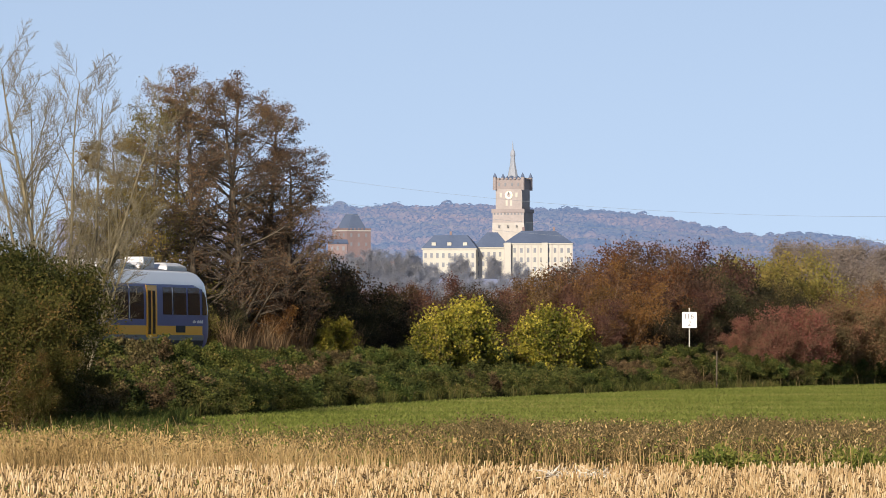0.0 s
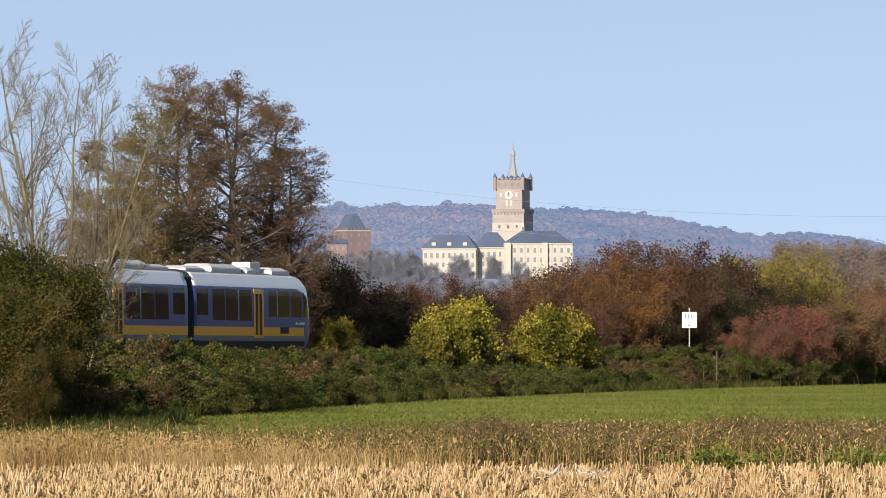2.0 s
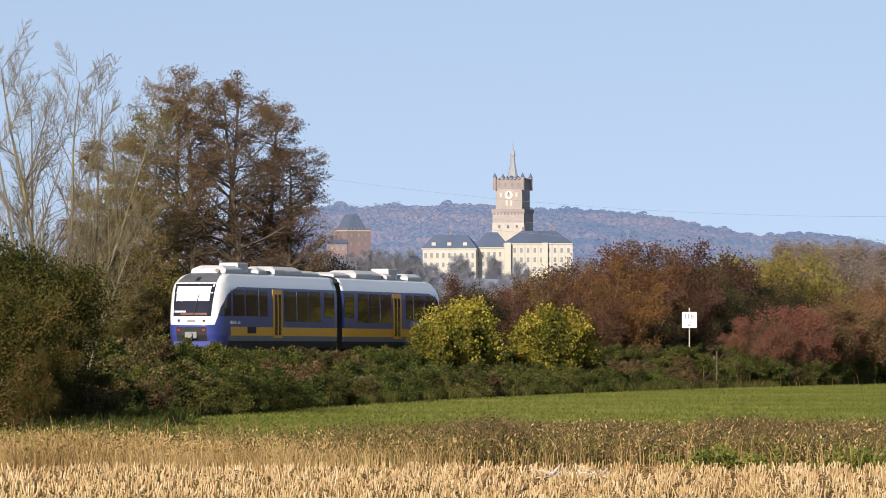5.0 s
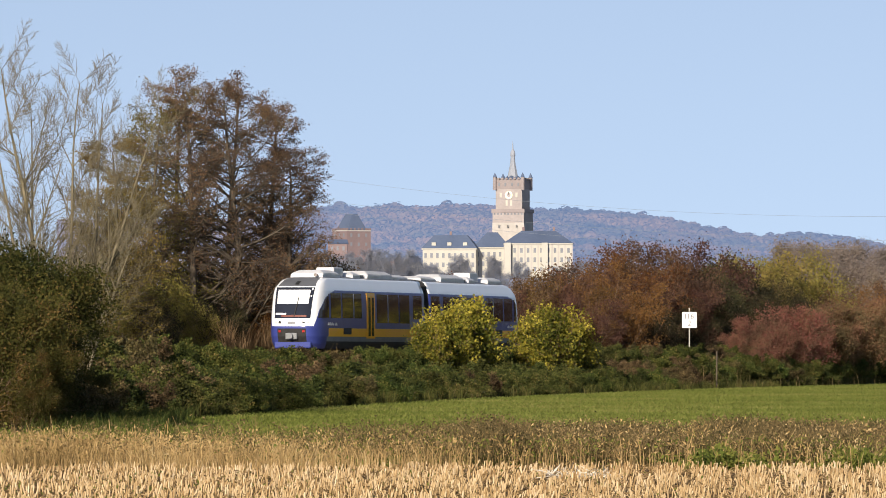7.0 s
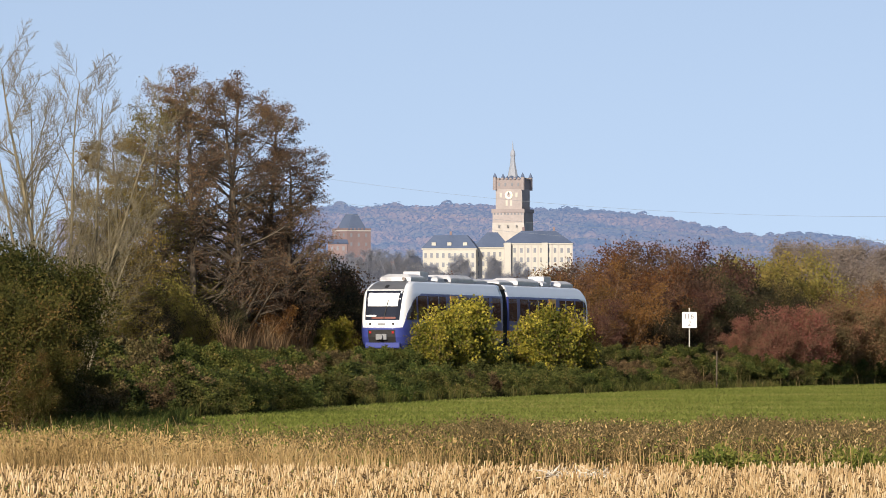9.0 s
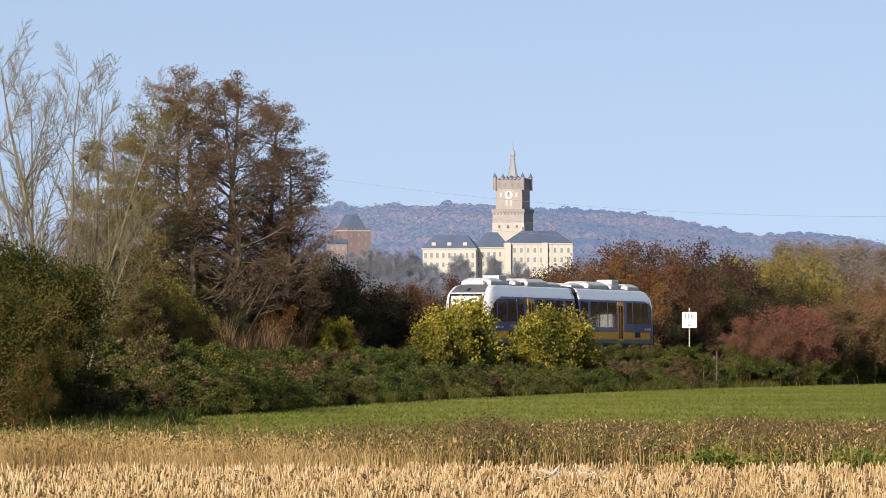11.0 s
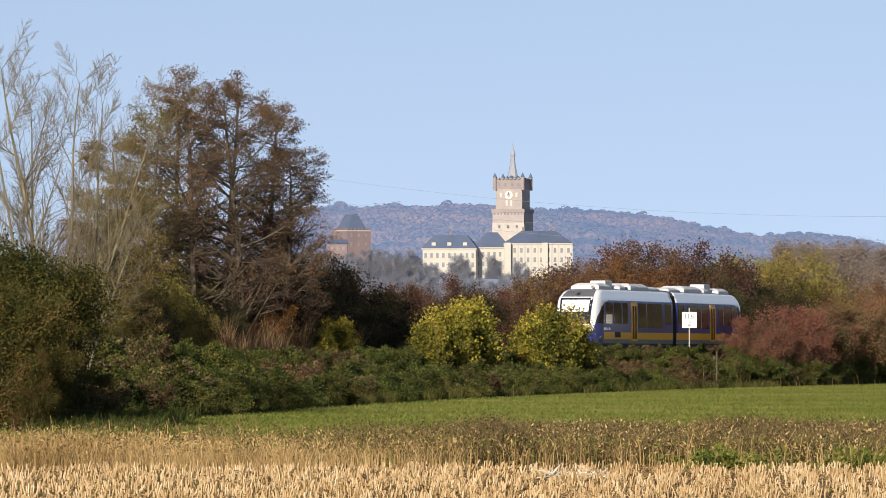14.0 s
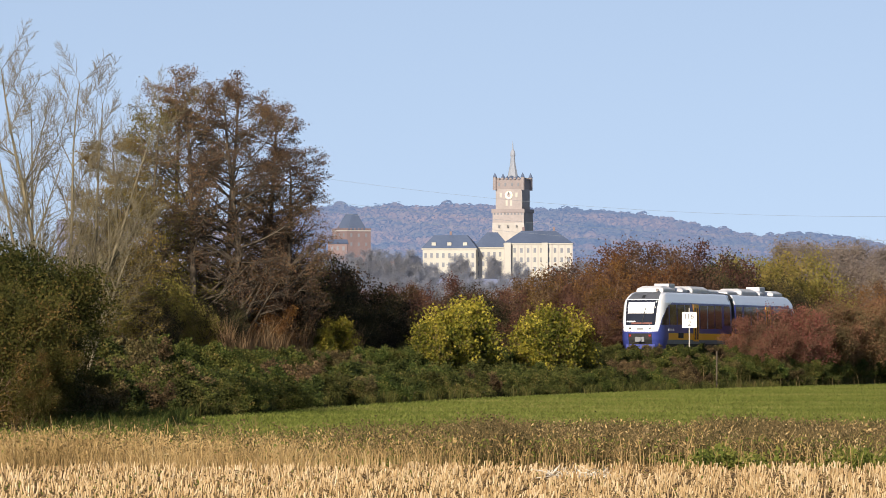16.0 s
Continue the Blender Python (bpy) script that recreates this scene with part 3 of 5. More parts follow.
def fields():
    nr = np.random.default_rng(3)
    # maize stubble: rows about 0.75 m apart, cut stalks about 0.3 m high
    n = 10500
    row = np.round(nr.uniform(-15, 15, n)) + nr.choice((-0.2, 0, 0.2), n)
    along = nr.uniform(78, 112, n)
    x = row * 0.75 + (along - 105) * 0.05 + nr.normal(size=n) * 0.13
    x, y = x, along
    keep = np.abs(x) < y * 784 / F + 0.6
    x, y = x[keep], y[keep]
    h = nr.uniform(0.06, 0.19, len(x))
    lx, ly = nr.normal(size=len(x)) * 0.035 + 0.01, nr.normal(size=len(x)) * 0.05
    r = nr.uniform(0.008, 0.014, len(x))
    v, q = tubes(np.stack([x, y, x * 0 - 0.02, x + lx, y + ly, h, r * 1.1, r], 1), 5)
    tagged(new("maize_stubble", np_mesh("maize_stubble", v, q, M_STRAW)), "pale cut maize stalks standing in rows", "stubble", kind="stuff")
    # straw litter
    n = 22000
    x, y = scatter(nr, n, 76, 114)
    pts = np.stack([x, y, nr.uniform(0.0, 0.10, n)], 1)
    v, q = leaf_cards(pts, 0.17, 0.028, nr)
    v[:, 2] = np.maximum(v[:, 2] * 0.6, 0.006)
    tagged(new("straw_litter", np_mesh("straw_litter", v, q, M_LITTER)), "loose broken straw lying between the stubble", "straw", kind="stuff")
    # verge: dry grass all along, brown weeds thicker to one side
    x, y = scatter(nr, 34000, 110, 134)
    z = x * 0
    col = x / y * F + 784
    k = np.interp(col, (0, 150, 300, 700, 1000, 1568), (0.68, 0.7, 0.58, 0.62, 0.85, 0.8)) * (0.75 + 0.5 * nr.random(len(x)))
    keep = nr.random(len(x)) < np.interp(col, (600, 850, 1568), (1, 0.14, 0.14))
    x, y, z, k = x[keep], y[keep], z[keep], k[keep]
    blades("dry_grass", "tall dry straw-coloured grass along the field verge", "grass", np.stack([x, y, z, k], 1), 0.62, 0.010, 0.25, M_DRYGRASS, 4)
    x, y = scatter(nr, 40000, 114, 136)
    col = x / y * F + 784
    keep = nr.random(len(x)) < np.interp(col, (500, 760, 950, 1568), (0.06, 0.35, 1, 1))
    x, y = x[keep], y[keep]
    clump = 0.72 + 0.14 * np.sin(x * 1.7) * np.sin(x * 0.63 + 1) + 0.12 * np.sin(x * 5.1 + y) + 0.15 * nr.random(len(x))
    blades("brown_weeds", "dead brown weeds along the field verge", "weeds", np.stack([x, y, x * 0, clump], 1), 0.68, 0.012, 0.30, M_WEED, 5)
    pts = np.stack([x, y, nr.uniform(0.1, 0.85, len(x)) * clump * 0.85], 1)
    v, q = leaf_cards(np.repeat(pts, 5, 0) + nr.normal(size=(len(x) * 5, 3)) * 0.06, 0.06, 0.035, nr)
    tagged(new("brown_weed_leaves", np_mesh("brown_weed_leaves", v, q, M_WEED)), "withered brown leaves of the verge weeds", "weeds", kind="stuff")
    # olive herbs and pale seed heads through the verge
    x, y = scatter(nr, 34000, 113, 136)
    col = x / y * F + 784
    keep = nr.random(len(x)) < np.interp(col, (300, 700, 950, 1568), (0.15, 0.4, 1, 1)) * (0.35 + 0.65 * (np.sin(x * 2.3) * np.sin(x * 0.9 + y * 0.3) > -0.2))
    x, y = x[keep], y[keep]
    v, q = leaf_cards(np.stack([x, y, nr.uniform(0.05, 0.55, len(x))], 1), 0.07, 0.04, nr)
    tagged(new("verge_herbs", np_mesh("verge_herbs", v, q, M_NETTLE)), "olive green herbs growing through the verge", "weeds", kind="stuff")
    x, y = scatter(nr, 3200, 111, 134)
    top = np.interp(x / y * F + 784, (0, 150, 300, 700, 1000, 1568), (0.45, 0.45, 0.4, 0.42, 0.6, 0.6)) * nr.uniform(0.6, 1.2, len(x))
    v, q = leaf_cards(np.stack([x, y, top], 1), 0.075, 0.03, nr, up=1.0)
    tagged(new("seed_heads", np_mesh("seed_heads", v, q, M_DRYGRASS)), "pale dry seed heads on the verge grass", "grass", kind="stuff")
    # taller dead stalks with curled leaves at the edge of the verge
    c = np.concatenate([nr.uniform(0, 380, 240), nr.uniform(380, 1568, 200)])
    y = nr.uniform(111, 118, len(c))
    x = (c - 784) / F * y
    k = nr.uniform(0.5, 1.0, len(c)) * np.where(c < 380, 1.0, 0.85)
    blades("dead_stalks", "tall dead stalks standing above the verge grass", "weeds", np.stack([x, y, x * 0, k], 1), 0.85, 0.016, 0.12, M_DRYGRASS, 14)
    n = len(x)
    pts = np.repeat(np.stack([x, y, 0.45 * k], 1), 7, 0) + nr.normal(size=(n * 7, 3)) * np.array([0.035, 0.035, 0.13])
    v, q = leaf_cards(pts, 0.10, 0.035, nr)
    tagged(new("curled_leaves", np_mesh("curled_leaves", v, q, M_DRYGRASS)), "curled pale leaves on the dead stalks", "weeds", kind="stuff")
    # small green weeds in the stubble
    x, y = scatter(nr, 5200, 78, 110)
    keep = nr.random(len(x)) < np.interp(x / y * F + 784, (0, 500, 900, 1568), (1, 0.7, 0.25, 0.2))
    x, y = x[keep], y[keep]
    v, q = leaf_cards(np.stack([x, y, nr.uniform(0.0, 0.06, len(x))], 1), 0.07, 0.03, nr, up=0.8)
    tagged(new("stubble_weeds", np_mesh("stubble_weeds", v, q, M_NETTLE)), "small green weeds between the stubble stalks", "weeds", kind="stuff")
    # green nettle patches in the verge
    for i, (c0, c1, row, dens, hh) in enumerate(((1225, 1350, 112, 1500, 0.40), (1480, 1600, 112, 1300, 0.40), (1080, 1568, 118, 2600, 0.42), (850, 1150, 117, 1200, 0.3), (560, 720, 115, 700, 0.2), (20, 330, 130, 2500, 0.5))):
        c = nr.normal((c0 + c1) / 2, (c1 - c0) / 3.4, dens)
        y = row + nr.uniform(-1.5, 2.5, dens)
        x = (c - 784) / F * y
        pts = np.repeat(np.stack([x, y, nr.uniform(0.02, 1, dens) ** 0.8 * hh * (0.6 + 0.5 * np.sin(x * 9.0) * np.sin(x * 3.7 + 1))], 1), 3, 0) + nr.normal(size=(dens * 3, 3)) * 0.05
        v, q = leaf_cards(pts, 0.085, 0.05, nr)
        tagged(new("nettle_patch", np_mesh("nettle_patch", v, q, M_NETTLE)), "patch of fresh green nettles in the verge", "weeds", kind="stuff")
    # young cereal on the green field
    x, y = scatter(nr, 170000, 133, 430, 0.5)
    lim = np.interp(x / y * F + 784, (0, 350, 700, 1100, 1400, 1620), (180, 204, 264, 338, 396, 440))
    keep = (y < lim) & (x / y * F + 784 > np.interp(y, (133, 180, 204), (250, 290, 340)))
    x, y = x[keep], y[keep]
    blades("young_cereal", "short bright green young cereal in the field", "crop", np.stack([x, y, x * 0 - 0.01, x * 0 + 1], 1), 0.10, 0.035, 0.5, M_CROP, 6)
    # rough grass along the foot of the hedge
    c = nr.uniform(100, 1620, 15000)
    y = np.interp(c, (0, 350, 700, 1100, 1400, 1620), (185, 204, 264, 338, 396, 440)) + nr.uniform(-1.5, 2.5, len(c))
    x = (c - 784) / F * y
    blades("hedge_grass", "rough olive grass along the foot of the hedge", "grass", np.stack([x, y, x * 0, 0.5 + nr.random(len(x))], 1), 0.4, 0.022, 0.3, M_LEAF_BRAMBLE, 7)
    c = nr.uniform(40, 345, 16000)
    y = nr.uniform(166, 206, len(c))
    keep = c < np.interp(y, (133, 180, 204), (270, 300, 345)) + nr.normal(size=len(c)) * 8
    c, y = c[keep], y[keep]
    x = (c - 784) / F * y
    blades("rough_grass", "rough dark olive grass beside the field corner", "grass", np.stack([x, y, x * 0, 0.5 + nr.random(len(x))], 1), 0.32, 0.012, 0.3, M_LEAF_LIT, 12)
    # flattened straw left in the stubble
    pts = np.stack([nr.uniform(1.75, 2.85, 160), nr.uniform(102, 105.5, 160), nr.uniform(0.05, 0.16, 160)], 1)
    v, q = leaf_cards(pts, 0.34, 0.03, nr)
    v[:, 2] = 0.02 + np.abs(v[:, 2]) * 0.5
    tagged(new("straw_heap", np_mesh("straw_heap", v, q, M_BLEACHED)), "flattened pale straw lying on the stubble", "straw", kind="stuff")
    # reeds behind the rails
    c = nr.uniform(395, 640, 3400)
    pts = np.array([sight(a, b) for a, b in zip(c, nr.uniform(-4.6, -3.0, len(c)))])
    k = 0.6 + 0.4 * np.sin(c * 0.09) ** 2 + 0.2 * nr.random(len(c))
    blades("reeds", "russet dry reeds beside the rails", "reeds", np.concatenate([pts, k[:, None]], 1), 2.1, 0.03, 0.16, M_REED, 8)
    # thin dead stalks sticking out of the bank
    c = nr.uniform(150, 1560, 900)
    pts = np.array([sight(a, b) for a, b in zip(c, nr.uniform(3.0, 7.5, len(c)))])
    blades("bank_stalks", "thin dry stalks standing in the bank", "weeds", np.concatenate([pts, nr.uniform(0.5, 1.1, (len(c), 1))], 1), 1.2, 0.018, 0.25, M_WEED, 9)


fields()


# ---- train ----
M_BLUE = mat("blue_paint", (0.036, 0.050, 0.21), (0.042, 0.058, 0.24), 0.35, 1.0, bump=0.005, spec=0.3)
M_WHITE = mat("white_paint", (0.86, 0.87, 0.88), (0.89, 0.90, 0.91), 0.12, 0.8, bump=0.005, spec=0.5)
M_YELLOW = mat("yellow_paint", (0.92, 0.42, 0.010), (0.95, 0.46, 0.015), 0.35, 0.8, bump=0.005, spec=0.3)
M_GREY = mat("grey_paint", (0.16, 0.17, 0.18), (0.21, 0.22, 0.23), 0.5, 1.5, bump=0.05)
M_ROOFGREY = mat("roof_grey_paint", (0.10, 0.105, 0.115), (0.14, 0.145, 0.155), 0.5, 1.5, bump=0.05)
M_UNIT = mat("roof_unit_paint", (0.50, 0.50, 0.51), (0.64, 0.64, 0.65), 0.5, 2.5, bump=0.05)
M_BLACK = mat("black_rubber", (0.015, 0.015, 0.016), (0.03, 0.03, 0.03), 0.7, 3)
M_UNDER = mat("brake_dust_grey", (0.035, 0.032, 0.03), (0.075, 0.068, 0.06), 0.8, 4)
M_GLASS = mat("tinted_glass", (0.020, 0.019, 0.020), (0.035, 0.03, 0.028), 0.08, 0.7, bump=0.0, spec=0.22)
M_SCREEN = mat("windscreen_glass", (0.018, 0.02, 0.03), (0.025, 0.03, 0.045), 0.02, 0.7, bump=0.0, spec=0.15)
M_UPPER_PANEL = mat("white_panel", (0.80, 0.80, 0.78), (0.86, 0.86, 0.84), 0.7, 2, bump=0.02)
M_LED = mat("display_led", (0.10, 0.025, 0.015), (0.14, 0.03, 0.02), 0.5, 20, emit=(1.0, 0.15, 0.05), emit_s=0.02)
M_TAIL = mat("tail_light", (0.3, 0.02, 0.02), (0.3, 0.02, 0.02), 0.3, 3, emit=(1, 0.05, 0.03), emit_s=0.05)
M_LENS = mat("lamp_lens", (0.5, 0.5, 0.5), (0.6, 0.6, 0.6), 0.15, 3, bump=0)
M_STEEL = mat("wheel_steel", (0.10, 0.09, 0.085), (0.2, 0.18, 0.17), 0.45, 4, metal=0.7)

PROFILE = ((0.36, 1.24), (0.62, 1.33), (0.97, 1.372), (1.42, 1.375), (2.3, 1.37), (3.0, 1.35), (3.26, 1.325), (3.45, 1.27), (3.86, 1.10), (3.93, 0.98), (4.0, 0.70), (4.06, 0.25))
NOSE = ((0.36, 20.15), (0.62, 20.45), (0.97, 20.62), (1.42, 20.68), (1.75, 20.62), (2.3, 20.5), (3.0, 20.25), (3.42, 20.0), (3.6, 19.6), (3.8, 19.0), (3.93, 18.3), (4.0, 17.5), (4.06, 16.6))


def half_width(z):
    return float(np.interp(z, [p[0] for p in PROFILE], [p[1] for p in PROFILE]))


def nose(z):
    return float(np.interp(z, [p[0] for p in NOSE], [p[1] for p in NOSE]))


def outline(z, t):
    """Side and cab of one car at height z: t 0 at the gangway, to 1 on the middle line of the cab front; gives (u, v)."""
    w, n = half_width(z), nose(z)
    cab0 = min(18.3, n - 0.9)
    if t < 0.45:
        return 0.45 + (cab0 - 0.45) * t / 0.45, w
    a = (t - 0.45) / 0.55 * math.pi / 2
    e = 2 / 4.6
    reach = n - cab0
    return cab0 + reach * math.sin(a) ** (2 / 3.4), w * max(0.0, math.cos(a)) ** e


def pillar(z):
    """Where the white cab pillar begins on the side, by height."""
    return float(np.interp(z, (1.4, 1.75, 2.3, 2.9, 3.1, 3.26, 3.7), (20.45, 20.25, 19.95, 19.2, 18.6, 17.6, 16.4)))


def car_mesh(sign):
    zs = sorted(set(list(np.arange(0.36, 4.05, 0.04)) + [0.965, 1.385, 3.29, 3.86, 4.06]))
    ts = list(np.linspace(0, 0.39, 28)) + list(np.linspace(0.39, 0.45, 44))[1:] + list(np.linspace(0.45, 1, 90))[1:]
    full = [(t, 1) for t in ts] + [(t, -1) for t in reversed(ts[:-1])]
    verts = []
    for z in zs:
        for t, sd in full:
            u, v = outline(z, t)
            verts.append((sd * v, sign * u, z))
    k = len(full)
    quads, mats = [], []
    for i in range(len(zs) - 1):
        for j in range(k - 1):
            q = (i * k + j, i * k + j + 1, (i + 1) * k + j + 1, (i + 1) * k + j)
            quads.append(q if sign < 0 else q[::-1])
            c = [sum(verts[a][b] for a in q) / 4 for b in range(3)]
            v, u, z = abs(c[0]), abs(c[1]), c[2]
            front = v < half_width(z) * 0.78 and u > 17.5
            if front:
                m = 1 if 1.46 < z < 3.46 else (0 if z <= 1.46 else 3)
                if z <= 1.36 and v < 0.74:
                    m = 5
            elif z < 0.72:
                m = 5 if u < 19.0 else 0
            elif z < 0.965:
                m = 4 if u < 19 else 0
            elif z < 1.385 and u < 18.75:
                m = 2
            elif z > 3.92:
                m = 3
            elif z > 3.29:
                m = 1
            elif u > pillar(z) and z > 1.46:
                m = 1
            else:
                m = 0
            mats.append(m)
    # roof lid and gangway end
    top = (len(zs) - 1) * k
    for j in range(len(ts) - 1):
        a, b, c, d = top + j, top + j + 1, top + k - 2 - j, top + k - 1 - j
        q = (a, b, c, d) if c != b else None
        if q and len(set(q)) == 4:
            quads.append(q if sign < 0 else q[::-1])
            mats.append(3)
    for i in range(len(zs) - 1):
        q = (i * k, (i + 1) * k, (i + 1) * k + k - 1, i * k + k - 1)
        quads.append(q if sign < 0 else q[::-1])
        mats.append(5)
    me = np_mesh("car_body", verts, quads, M_BLUE, True)
    for m in (M_WHITE, M_YELLOW, M_ROOFGREY, M_GREY, M_BLACK):
        me.materials.append(m)
    me.polygons.foreach_set("material_index", np.array(mats, dtype=np.int32))
    return me


def side_v(u, z):
    """Half width at u and z, also where the cab rounds in."""
    c0 = min(18.3, nose(z) - 0.9)
    f = max(0.0, u - c0) / (nose(z) - c0)
    return half_width(z) * max(0.0, 1 - min(1, f) ** 3.4) ** (1 / 4.6)


def side_panel(u0, u1, z0, z1, side, sign, off=0.012, thick=0.03, rows=5, cols=1):
    """A panel that follows the bowed car side."""
    bm = bmesh.new()
    grid = []
    for o in (off, off - thick):
        for i in range(rows + 1):
            z = z0 + (z1 - z0) * i / rows
            grid.append([bm.verts.new((side * (side_v(u, z) + o), sign * u, z)) for u in np.linspace(u0, u1 or pillar(z) - 0.08, cols + 1)])
    n = rows + 1
    for i in range(rows):
        for c in range(cols):
            bm.faces.new((grid[i][c], grid[i][c + 1], grid[i + 1][c + 1], grid[i + 1][c]))

    def rim(o):
        lo, hi = grid[o], grid[o + n - 1]
        return lo[::-1] + [grid[o + i][0] for i in range(1, n - 1)] + hi + [grid[o + n - 1 - i][-1] for i in range(1, n - 1)]
    ring, back = rim(0), rim(n)
    for i in range(len(ring)):
        j = (i + 1) % len(ring)
        bm.faces.new((ring[i], ring[j], back[j], back[i]))
    bmesh.ops.recalc_face_normals(bm, faces=bm.faces)
    return bm


def front_panel(v0, v1, z0, z1, sign, off=0.012, rows=8, cols=10):
    """A panel that follows the cab front; v0, v1 may be (bottom, top)."""
    bm = bmesh.new()
    g = []
    for i in range(rows + 1):
        z = z0 + (z1 - z0) * i / rows
        line = []
        for j in range(cols + 1):
            f = i / rows
            a, b = v0[0] + (v0[1] - v0[0]) * f, v1[0] + (v1[1] - v1[0]) * f
            v = a + (b - a) * j / cols
            w = half_width(z)
            ang = math.acos(min(1, abs(v) / w) ** (4.6 / 2))
            n = nose(z)
            c0 = min(18.3, n - 0.9)
            u = c0 + (n - c0) * math.sin(ang) ** (2 / 3.4)
            line.append(bm.verts.new((v, sign * (u + off), z + off * 0.3)))
        g.append(line)
    for i in range(rows):
        for j in range(cols):
            bm.faces.new((g[i][j], g[i][j + 1], g[i + 1][j + 1], g[i + 1][j]))
    r = bmesh.ops.extrude_face_region(bm, geom=list(bm.faces))
    bmesh.ops.translate(bm, vec=(0, -sign * 0.03, 0), verts=[e for e in r["geom"] if isinstance(e, bmesh.types.BMVert)])
    bmesh.ops.recalc_face_normals(bm, faces=bm.faces)
    return bm


def wheelset(parent, y):
    bm = bmesh.new()
    cyl(bm, (-0.8, 0, 0), (0.8, 0, 0), 0.08)
    for sd in (-1, 1):
        cyl(bm, (sd * 0.70, 0, 0), (sd * 0.835, 0, 0), 0.42, sides=28)
        cyl(bm, (sd * 0.685, 0, 0), (sd * 0.70, 0, 0), 0.45, sides=28)
        for k in range(5):
            a = k * 2 * math.pi / 5
            cyl(bm, (sd * 0.83, 0.24 * math.cos(a), 0.24 * math.sin(a)), (sd * 0.85, 0.24 * math.cos(a), 0.24 * math.sin(a)), 0.05, sides=8)
    w = part("wheelset", bm, M_STEEL, parent)
    w.location = (0, y, 0.42)
    return w


def lid(bm, x0, x1, y0, y1, z0, z1):
    """A low roof cover with sloping sides and rounded edges."""
    lo = [bm.verts.new(c) for c in ((x0, y0, z0), (x1, y0, z0), (x1, y1, z0), (x0, y1, z0))]
    m = z0 + (z1 - z0) * 0.55
    mi = [bm.verts.new(c) for c in ((x0, y0 + 0.12, m), (x1, y0 + 0.12, m), (x1, y1 - 0.12, m), (x0, y1 - 0.12, m))]
    hi = [bm.verts.new(c) for c in ((x0 + 0.3, y0 + 0.55, z1), (x1 - 0.3, y0 + 0.55, z1), (x1 - 0.3, y1 - 0.55, z1), (x0 + 0.3, y1 - 0.55, z1))]
    bm.faces.new(hi)
    for r, s in ((lo, mi), (mi, hi)):
        for i in range(4):
            j = (i + 1) % 4
            bm.faces.new((r[i], r[j], s[j], s[i]))
    bmesh.ops.bevel(bm, geom=list(bm.edges), offset=0.03, segments=2, affect="EDGES")


